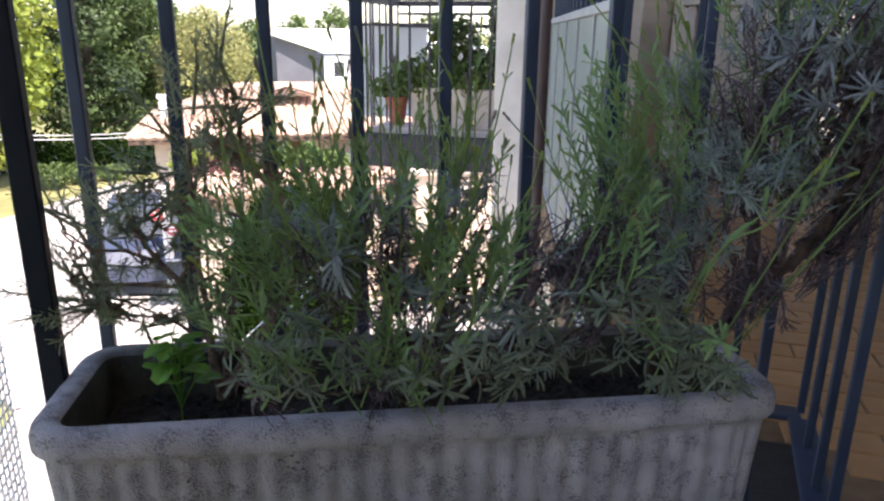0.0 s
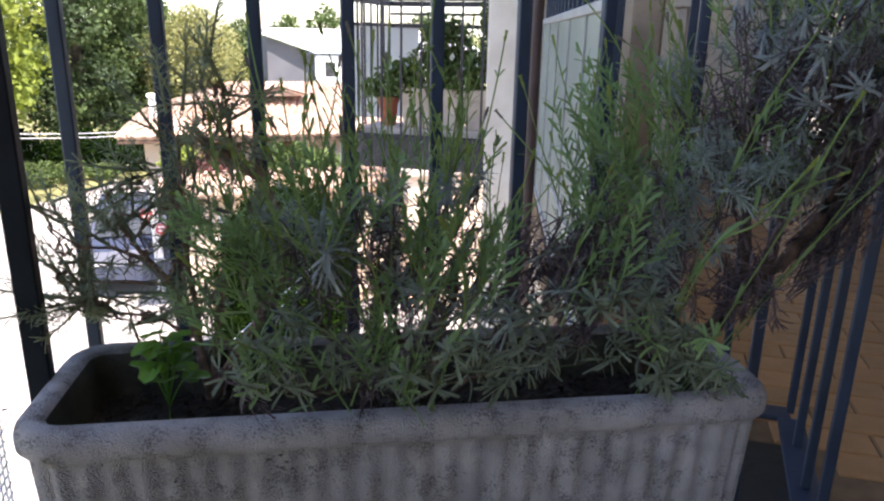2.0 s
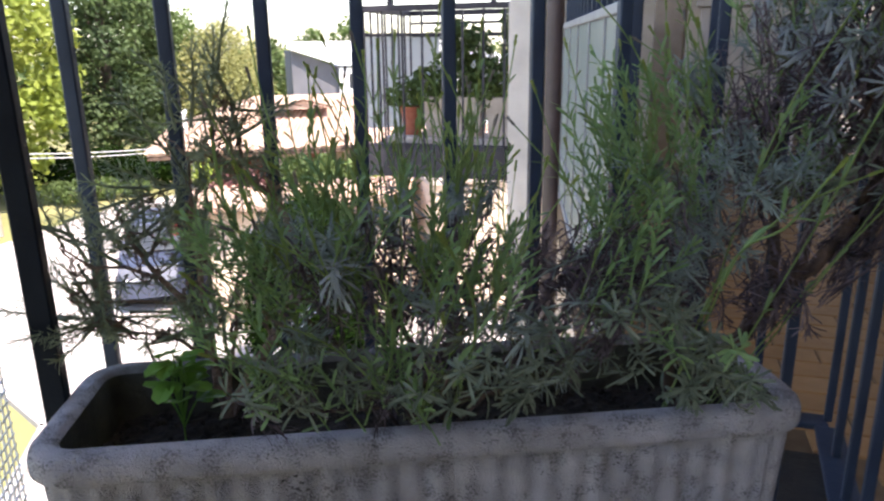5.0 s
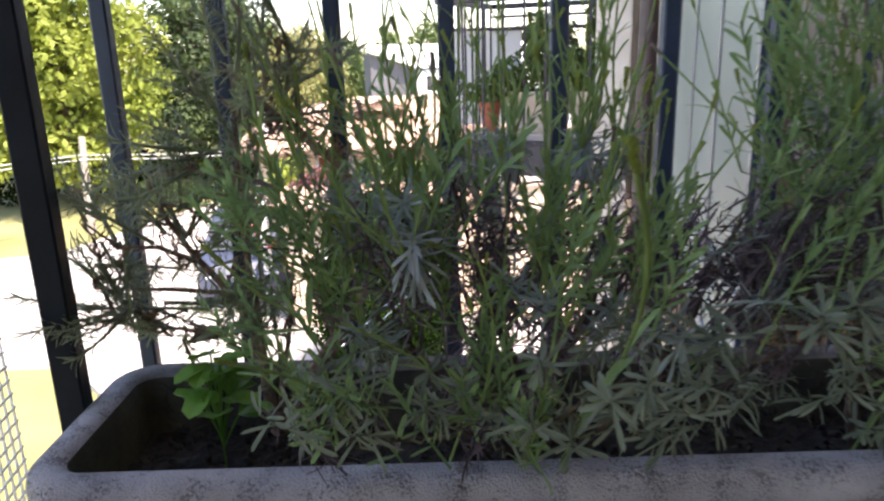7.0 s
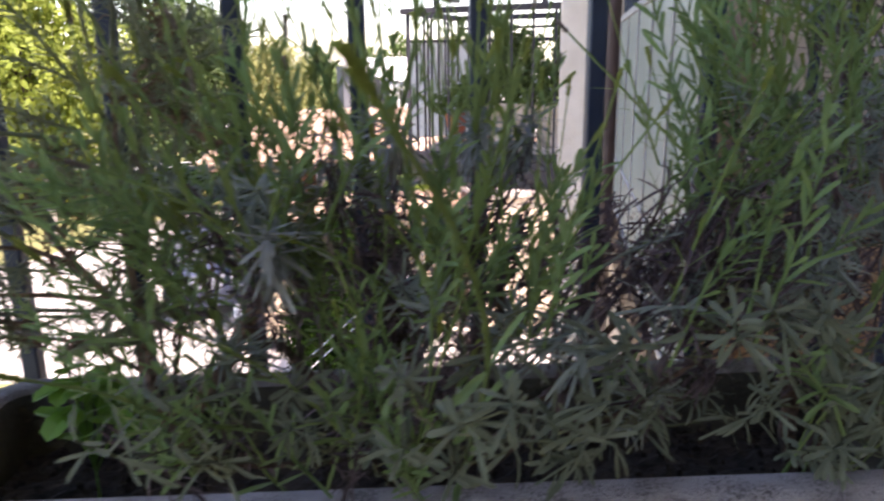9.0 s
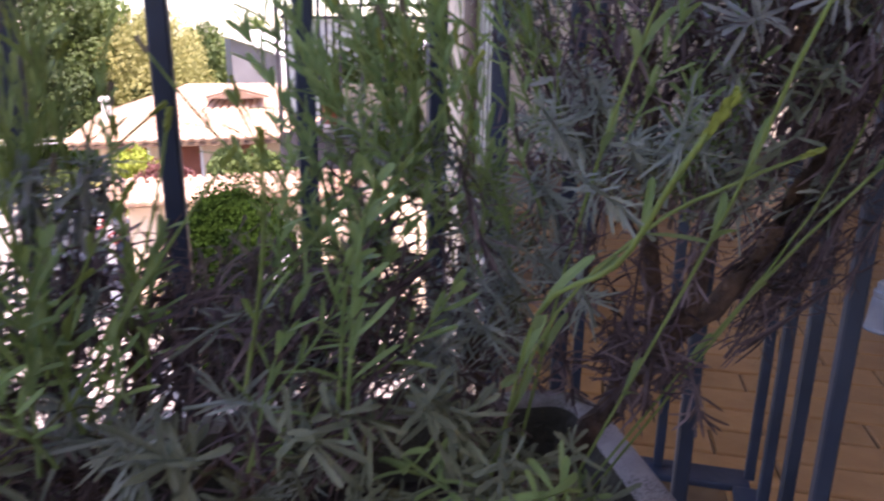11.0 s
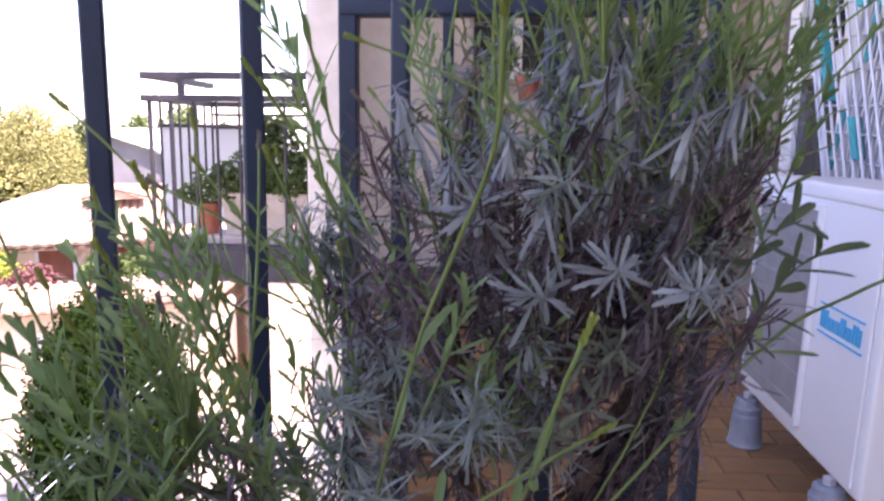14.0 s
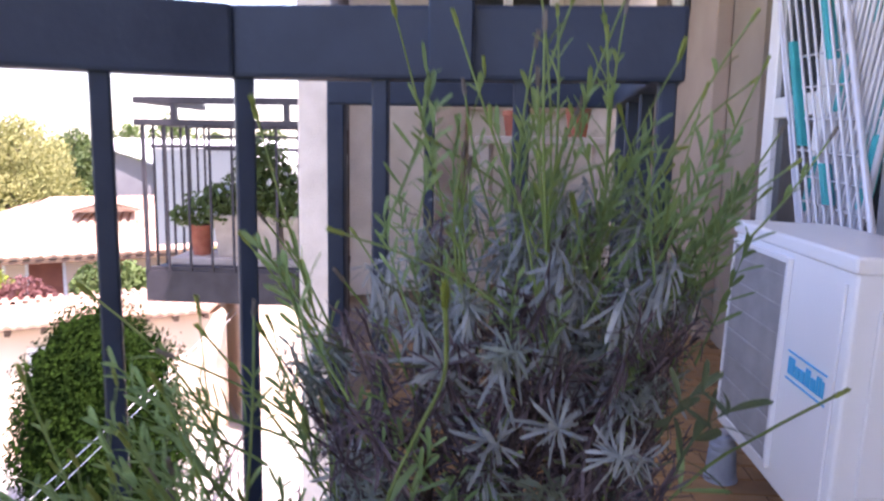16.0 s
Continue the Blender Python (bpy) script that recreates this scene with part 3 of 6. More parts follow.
def make_needles(r, length=0.13, n=70, nl=0.017):
    bm = bmesh.new()
    pts = [(0.012 * math.sin(1.5 * i / 6), 0, length * i / 6) for i in range(-1, 7)]
    bm_tube(bm, pts, [0.0022 - 0.0002 * i for i in range(8)], 5)
    for k in range(n):
        f = k / n
        az = k * 2.4 + r.uniform(-0.4, 0.4)
        el = 0.45 + 0.5 * f + r.uniform(-0.25, 0.25)
        d = Vector((math.cos(az) * math.cos(el), math.sin(az) * math.cos(el), math.sin(el)))
        leaf(bm, Vector((0.012 * math.sin(1.5 * f), 0, length * (0.1 + 0.9 * f))), d, Vector((0, 0, 1)), nl * r.uniform(0.7, 1.2), 0.0017, r.uniform(-0.1, 0.4))
    return bm


def variants(name, maker, material, count, second=None, **kw):
    out = []
    for k in range(count):
        me = mesh_of(name, maker(random.Random(40 + k), **kw), material)
        if second:
            me.materials.append(second)
        out.append(me)
    return out


KINDS = {
    "silver": ("leaf_rosette", variants("leaf_rosette", make_rosette, M_SILVER, 8, n=26, length=0.031, width=0.0023, stem=0.022, close=-0.45, droop=0.45, top=1.3)),
    "droop": ("leaf_rosette", variants("leaf_rosette", make_rosette, M_PALE, 8, n=25, length=0.035, width=0.0029, stem=0.015, close=-1.15, droop=0.30, top=1.35, blunt=0.85, wide=0.6)),
    "broad": ("leaf_rosette", variants("leaf_rosette", make_rosette, M_GREEN, 5, n=15, length=0.032, width=0.0038, stem=0.044, close=-0.15, blunt=0.9, wide=0.7)),
    "star": ("leaf_rosette", variants("leaf_rosette", make_rosette, M_PALE, 8, n=27, length=0.031, width=0.0026, stem=0.020, close=-0.55, droop=0.30, top=1.45, blunt=0.8, wide=0.6)),
    "tuft": ("leaf_rosette", variants("leaf_rosette", make_rosette, M_SILVER, 8, n=34, length=0.022, width=0.0016, stem=0.034, close=-0.25, droop=0.35, top=1.2, blunt=0.7)),
    "oblong": ("leafy_shoot", variants("leafy_shoot", make_shoot, M_OBLONG, 3, length=0.050, pairs=4, leaf_len=0.034, width=0.0062, rise=0.45, droop=0.2)),
    "grey": ("leaf_rosette", variants("leaf_rosette", make_rosette, M_SAGE, 6, n=17, length=0.034, width=0.0036, stem=0.042, close=-0.35, blunt=0.92, wide=0.72, droop=0.5)),
    "green": ("leafy_shoot", variants("leafy_shoot", make_shoot, M_GREEN, 9, length=0.090, pairs=7, leaf_len=0.027, width=0.0041, rise=0.72)),
    "fan": ("leafy_shoot", variants("leafy_shoot", make_shoot, M_GREEN, 6, length=0.060, pairs=10, leaf_len=0.028, width=0.0024, rise=0.70)),
    "stalk": ("flower_stalk", variants("flower_stalk", make_stalk, M_STALK, 6, M_BUD, length=0.16)),
    "dry": ("dry_tuft", variants("dry_tuft", make_dry, M_DRY, 6, n=40, length=0.021)),
    "needle": ("needle_sprig", variants("needle_sprig", make_needles, M_ROSEM, 6, length=0.060, n=38, nl=0.017)),
}


def aim(at, d, size, turn):
    """A pose at a point with z along d."""
    q = Vector(d).normalized().to_track_quat("Z", "Y")
    return Matrix.Translation(at) @ q.to_matrix().to_4x4() @ Matrix.Rotation(turn, 4, "Z") @ Matrix.Diagonal((size, size, size, 1))


def wander(p, q, sag, r, n=5, stray=0.006):
    """Points from p to q that bow upwards and stray a little."""
    p, q = Vector(p), Vector(q)
    return [p.lerp(q, i / n) + Vector((r.uniform(-1, 1), r.uniform(-1, 1), r.uniform(-0.5, 0.5))) * stray * (0 < i < n) + Vector((0, 0, sag * math.sin(math.pi * i / n))) for i in range(n + 1)]


def plant(name, root, label, blobs, trunks, seed, thin=0.0010, branches=3, wood=M_WOODY):
    """A bushy plant: trunks, twigs to the branch tips inside each rounded volume (centre, radii, tips, sprigs of each kind to a tip)."""
    r = random.Random(seed)
    root = Vector(root)
    th = thing(name, root, label, name.replace("_bush", ""), "plants in the planter")
    for pts, rad in trunks:
        bm = bmesh.new()
        pts = [Vector(p) - root for p in pts]
        fine = []
        for p, q in zip(pts, pts[1:]):
            fine += wander(p, q, 0, r, 4, rad * 0.5)[:-1]
        fine.append(pts[-1])
        bm_tube(bm, fine, [rad * (1 - 0.6 * i / (len(fine) - 1)) * r.uniform(0.82, 1.15) for i in range(len(fine))], 8)
        part("woody_stem", bm, wood, th, "brown woody stem", smooth=True)
    twigs = bmesh.new()
    nodes = [Vector(p) for pts, _ in trunks for p in pts[1:]]
    for centre, radii, tips, recipe in blobs:
        centre = Vector(centre)
        hubs = []
        for k in range(branches):
            hub = centre + Vector((r.uniform(-0.5, 0.5) * radii[0], r.uniform(-0.5, 0.5) * radii[1], r.uniform(-1.0, -0.3) * radii[2]))
            near = min(nodes, key=lambda p: (p - hub).length + r.uniform(0, 0.04))
            bm_tube(twigs, wander(near - root, hub - root, 0.008, r, 6), [thin * f for f in (2.6, 2.4, 2.2, 2.0, 1.7, 1.5, 1.3)], 6, cap=False)
            hubs.append(hub)
        for k in range(tips):
            while True:
                v = Vector([r.uniform(-1, 1) for _ in range(3)])
                if 0.45 < v.length < 1:
                    break
            tip = centre + Vector([a * b for a, b in zip(v, radii)])
            hub = min(hubs, key=lambda p: (p - tip).length)
            bm_tube(twigs, wander(hub - root, tip - root, 0.006, r, 5), [thin * f for f in (1.3, 1.2, 1.1, 1.0, 0.9, 0.8)], 5, cap=False)
            out = (tip - centre).normalized() * 0.7 + (tip - hub).normalized() * 0.4
            for kind, mean in recipe.items():
                pname, meshes = KINDS[kind]
                for j in range(int(mean) + (r.random() < mean % 1)):
                    at = tip + Vector((r.gauss(0, 0.012), r.gauss(0, 0.012), r.gauss(0, 0.007)))
                    d = out + Vector((r.uniform(-0.5, 0.5), r.uniform(-0.55, 0.35), r.uniform(-0.2, 0.4)))
                    if d.length < 0.2:
                        d = Vector((0, 0, 1))
                    piece(pname, r.choice(meshes), th, aim(at - root, d, r.uniform(0.75, 1.22), r.uniform(0, 6.28)))
                    if (at - tip).length > 0.012:
                        base = tip.lerp(hub, r.uniform(0.1, 0.7))
                        bm_tube(twigs, wander(base - root, at - root, 0.004, r, 3), [thin * 0.9, thin * 0.8, thin * 0.7, thin * 0.6], 5, cap=False)
    tagged(part("twig_tangle", twigs, wood, th, "tangle of thin brown twigs"), kind="stuff")
    return th


# what a head of each sort is made of: kind, how many on average, how far above the head, how loosely, and the size
HEADS = {
    "palm": (("droop", 1.5, 0.0, 0.006, 1.0), ("silver", 0.4, 0.004, 0.008, 0.8), ("green", 1.1, 0.004, 0.008, 0.62), ("dry", 1.3, -0.034, 0.010, 0.9)),
    "star": (("star", 1.7, 0.0, 0.006, 1.0), ("silver", 0.4, 0.0, 0.010, 0.8), ("dry", 1.2, -0.030, 0.012, 0.9)),
    "green": (("green", 2.0, 0.0, 0.014, 0.85), ("stalk", 0.4, 0.0, 0.010, 0.7), ("dry", 0.3, -0.03, 0.010, 0.8)),
    "fan": (("fan", 1.5, 0.0, 0.014, 0.95), ("green", 0.8, 0.0, 0.014, 0.85)),
    "broad": (("grey", 1.5, 0.0, 0.010, 0.85), ("broad", 0.15, 0.004, 0.012, 0.85)),
    "silver": (("silver", 1.9, 0.0, 0.010, 1.0), ("dry", 0.8, -0.028, 0.010, 0.9)),
    "dry": (("dry", 3.0, 0.0, 0.014, 1.0),),
    "tuft": (("tuft", 2.6, 0.0, 0.016, 1.0), ("dry", 0.5, -0.028, 0.010, 0.8)),
    "oblong": (("oblong", 1.0, 0.0, 0.003, 1.0),),
}
UPRIGHT = {"droop": 3.0, "green": 1.5, "stalk": 2.0, "fan": 0.7, "dry": 1.2, "silver": 0.6, "star": 0.25, "tuft": 0.7, "grey": 0.5, "broad": 0.6, "oblong": 0.5}


def stalk_part(th, base, tip, r, thick=0.0009, bud=0.011):
    """A thin flower stalk from base to tip under th, with a few pairs of narrow leaves and a small bud."""
    base, tip = Vector(base), Vector(tip)
    ln = (tip - base).length
    side = Vector((r.uniform(-1, 1), r.uniform(-1, 1), 0)) * 0.07 * ln
    pts = [base.lerp(tip, f) + side * math.sin(math.pi * f) + Vector((0, 0, 0.05 * ln * math.sin(math.pi * f))) for f in [i / 7 for i in range(8)]]
    bm = bmesh.new()
    bm_tube(bm, pts, [thick * (1.25 - 0.06 * i) for i in range(8)], 5)
    for i in sorted(r.sample((1, 2, 3, 4, 5), r.choice((2, 3, 3, 4)))):
        d = (pts[i + 1] - pts[i]).normalized()
        sd = (d.orthogonal() @ Matrix.Rotation(r.uniform(0, 6.28), 3, d)).normalized()
        for s in (-1, 1):
            leaf(bm, pts[i], d * 0.85 + sd * s * 0.5, Vector((0, 0, 1)), r.uniform(0.014, 0.030) * (1.15 - 0.09 * i), r.uniform(0.0026, 0.0040), r.uniform(-0.05, 0.25), blunt=0.85)
    d = (pts[-1] - pts[-2]).normalized()
    u = d.orthogonal().normalized()
    v = d.cross(u)
    for k in range(4):
        for a in range(4):
            az = a * math.pi / 2 + k * 0.8
            leaf(bm, pts[-1] + d * (bud * (k / 4 - 0.15)), d * 0.93 + (u * math.cos(az) + v * math.sin(az)) * 0.3, d, bud * 0.48, 0.0025, -0.1, 1, blunt=0.9)
    ob = part("flower_stalk", bm, M_STALK, th)
    ob.data.materials.append(M_BUD if r.random() < 0.6 else M_DRYBUD)


def lavender(root, label, trunks, heads, fill, tips, loose, axis, seed, thin=0.0008):
    """A lavender bush: woody trunks; heads of leaves at given places, and more strewn through rounded volumes; twigs to each; flower stalks to given tips
    and a number of loose ones (how many, from which volume, which way)."""
    r = random.Random(seed)
    root = Vector(root)
    th = thing("lavender_bush", root, label, "lavender", "plants in the planter")
    nodes = []
    for pts, rad in trunks:
        bm = bmesh.new()
        pts = [Vector(p) for p in pts]
        nodes += [p.lerp(q, f) for p, q in zip(pts, pts[1:]) for f in (0.25, 0.5, 0.75, 1.0)]
        fine = []
        for p, q in zip(pts, pts[1:]):
            fine += wander(p - root, q - root, 0, r, 4, rad * 0.5)[:-1]
        fine.append(pts[-1] - root)
        bm_tube(bm, fine, [rad * (1 - 0.6 * i / (len(fine) - 1)) * r.uniform(0.82, 1.15) for i in range(len(fine))], 8)
        part("woody_stem", bm, M_WOODY, th, "brown woody stem", smooth=True)
    spots = [(sort, Vector(p)) for sort, places in heads.items() for p in places]
    for centre, radii, n, sorts in fill:
        for k in range(n):
            while True:
                v = Vector([r.uniform(-1, 1) for _ in range(3)])
                if 0.3 < v.length < 1:
                    break
            spots.append((r.choice(sorts), Vector(centre) + Vector([a * b for a, b in zip(v, radii)])))
    brown, fresh = bmesh.new(), bmesh.new()
    trunk = list(nodes)
    spots.sort(key=lambda s: min((q - s[1]).length for q in trunk))
    for sort, p in spots:
        twigs = brown if sort == "dry" else fresh
        near = min(nodes, key=lambda q: (q - p).length + (0.1 if q.z > p.z else 0) + (0.06 if (q - p).length < 0.025 else 0) + r.uniform(0, 0.03))
        way = wander(near - root, p - root, -0.006, r, 7, 0.005)
        base = 1.1 + min((p - near).length / 0.12, 1.2)
        bm_tube(twigs, way, [thin * (base + (0.9 - base) * k / 7) for k in range(8)], 6, cap=False)
        nodes += [way[k] + root for k in (3, 5)]
        out = Vector((p.x - axis[0], p.y - axis[1] - 0.06, 0))
        out = out.normalized() if out.length > 0.01 else Vector((0, -1, 0))
        for kind, mean, up, loosely, size in HEADS[sort]:
            if kind == "dry" and p.z < 0.50 and p.y < 0.71:
                continue
            pname, meshes = KINDS[kind]
            for j in range(int(mean) + (r.random() < mean % 1)):
                at = p + Vector((r.gauss(0, loosely), r.gauss(0, loosely), r.gauss(0, loosely * 0.6) + up * r.uniform(0.6, 1.6)))
                d = out * 0.7 + Vector((r.uniform(-0.4, 0.4), r.uniform(-0.4, 0.3), UPRIGHT[kind] + r.uniform(-0.2, 0.2)))
                piece(pname, r.choice(meshes), th, aim(at - root, d, size * r.uniform(0.8, 1.2), r.uniform(0, 6.28)))
                if (at - p).length > 0.012:
                    bm_tube(twigs, wander(p.lerp(near, r.uniform(0.02, 0.25)) - root, at - root, 0.003, r, 3, 0.003), [thin * 0.9, thin * 0.8, thin * 0.7, thin * 0.6], 5, cap=False)
    tagged(part("twig_tangle", brown, M_WOODY, th, "tangle of thin brown twigs"), kind="stuff")
    tagged(part("stem_tangle", fresh, M_STEM, th, "tangle of thin grey-green stems"), kind="stuff")
    leafy = [p for sort, p in spots if sort in ("palm", "green", "silver", "fan", "star")]
    for tip in tips:
        tip = Vector(tip)
        near = min(leafy, key=lambda q: abs((q - tip).length - 0.15) + (0.3 if q.z > tip.z - 0.04 else 0))
        stalk_part(th, near - root, tip - root, r)
    for n, centre, reach, way in loose:
        pool = sorted(leafy, key=lambda q: (q - Vector(centre)).length)[:14]
        for k in range(n):
            p = r.choice(pool)
            d = Vector(way) + Vector((r.uniform(-0.35, 0.35), r.uniform(-0.3, 0.3), r.uniform(-0.1, 0.3)))
            stalk_part(th, p - root, p - root + d.normalized() * r.uniform(*reach), r)
    return th


lavender((0.19, 0.76, 0.352), "grey-green lavender bush with flower stalks in the concrete planter",
         [([(0.19, 0.79, 0.345), (0.17, 0.77, 0.42), (0.10, 0.74, 0.48), (0.06, 0.70, 0.54)], 0.007),
          ([(0.19, 0.79, 0.345), (0.20, 0.77, 0.43), (0.16, 0.75, 0.52), (0.15, 0.72, 0.58)], 0.005),
          ([(0.19, 0.79, 0.345), (0.21, 0.78, 0.43), (0.25, 0.76, 0.50), (0.25, 0.74, 0.56)], 0.007),
          ([(0.17, 0.77, 0.345), (0.14, 0.72, 0.42), (0.08, 0.67, 0.45), (0.01, 0.66, 0.465)], 0.003),
          ([(0.19, 0.77, 0.345), (0.19, 0.70, 0.43), (0.18, 0.61, 0.49), (0.165, 0.53, 0.545)], 0.0026),
          ([(0.22, 0.77, 0.345), (0.25, 0.70, 0.43), (0.29, 0.63, 0.48), (0.33, 0.60, 0.53)], 0.003),
          ([(0.20, 0.79, 0.345), (0.26, 0.77, 0.40), (0.32, 0.75, 0.46), (0.34, 0.73, 0.52)], 0.006)],
         {"palm": [(0.079, 0.622, 0.605), (0.126, 0.680, 0.650), (0.160, 0.690, 0.655), (0.219, 0.690, 0.652), (0.240, 0.680, 0.655)],
          "silver": [(0.078, 0.657, 0.630), (0.092, 0.680, 0.613), (0.213, 0.690, 0.640), (0.170, 0.676, 0.543), (0.312, 0.601, 0.570)],
          "fan": [(0.011, 0.660, 0.605), (0.032, 0.660, 0.618), (0.069, 0.670, 0.638), (0.046, 0.650, 0.590), (0.019, 0.655, 0.572), (-0.019, 0.660, 0.545)],
          "green": [(0.346, 0.589, 0.580), (0.219, 0.600, 0.575), (0.184, 0.610, 0.580), (0.111, 0.600, 0.640), (0.345, 0.600, 0.570)],
          "broad": [(0.164, 0.500, 0.560), (0.148, 0.542, 0.550), (0.029, 0.620, 0.500), (0.054, 0.620, 0.482), (0.097, 0.632, 0.488), (0.147, 0.610, 0.495), (0.193, 0.600, 0.492),
                    (0.008, 0.665, 0.470), (0.217, 0.610, 0.480), (0.260, 0.615, 0.462), (0.252, 0.600, 0.505), (0.287, 0.600, 0.495), (0.201, 0.600, 0.540), (0.282, 0.600, 0.540)],
          "dry": [(0.142, 0.740, 0.555), (0.174, 0.740, 0.526), (0.329, 0.740, 0.576), (0.361, 0.740, 0.525), (0.372, 0.740, 0.570), (0.324, 0.740, 0.542)]},
         [((0.065, 0.685, 0.565), (0.085, 0.055, 0.065), 8, ("green", "tuft", "silver", "green")),
          ((0.080, 0.660, 0.500), (0.110, 0.045, 0.045), 9, ("green", "fan", "broad", "broad")),
          ((0.300, 0.690, 0.455), (0.130, 0.060, 0.040), 5, ("broad", "tuft")),
          ((0.210, 0.660, 0.560), (0.090, 0.050, 0.050), 9, ("green", "tuft", "silver")),
          ((0.160, 0.760, 0.510), (0.130, 0.035, 0.080), 10, ("dry",)),
          ((0.155, 0.715, 0.590), (0.120, 0.055, 0.040), 10, ("silver", "green", "tuft", "palm")),
          ((0.130, 0.640, 0.470), (0.120, 0.030, 0.020), 6, ("broad", "green")),
          ((0.292, 0.760, 0.570), (0.025, 0.030, 0.045), 4, ("dry",)),
          ((0.350, 0.645, 0.590), (0.040, 0.030, 0.045), 9, ("green", "tuft", "fan", "dry")),
          ((0.385, 0.655, 0.570), (0.055, 0.035, 0.045), 12, ("tuft", "dry", "green", "silver"))],
         [(0.028, 0.700, 0.812), (0.110, 0.700, 0.775), (0.121, 0.700, 0.806), (0.159, 0.700, 0.807), (0.187, 0.700, 0.759), (0.278, 0.700, 0.801), (0.279, 0.700, 0.725),
          (0.277, 0.700, 0.692), (0.056, 0.700, 0.754), (0.083, 0.700, 0.775), (0.043, 0.700, 0.706), (-0.04, 0.68, 0.66)],
         [(32, (0.16, 0.70, 0.63), (0.08, 0.19), (0.0, -0.05, 1.0)), (15, (0.06, 0.68, 0.62), (0.07, 0.16), (-0.1, -0.05, 1.0)), (12, (0.06, 0.66, 0.60), (0.07, 0.15), (-0.55, -0.15, 0.8)), (8, (0.22, 0.62, 0.56), (0.10, 0.20), (0.1, -0.25, 0.9)), (9, (0.10, 0.62, 0.50), (0.06, 0.14), (-0.6, -0.2, 0.5)),
          (7, (0.16, 0.62, 0.52), (0.07, 0.15), (0.3, -0.2, 0.6))],
         (0.17, 0.74), 11)

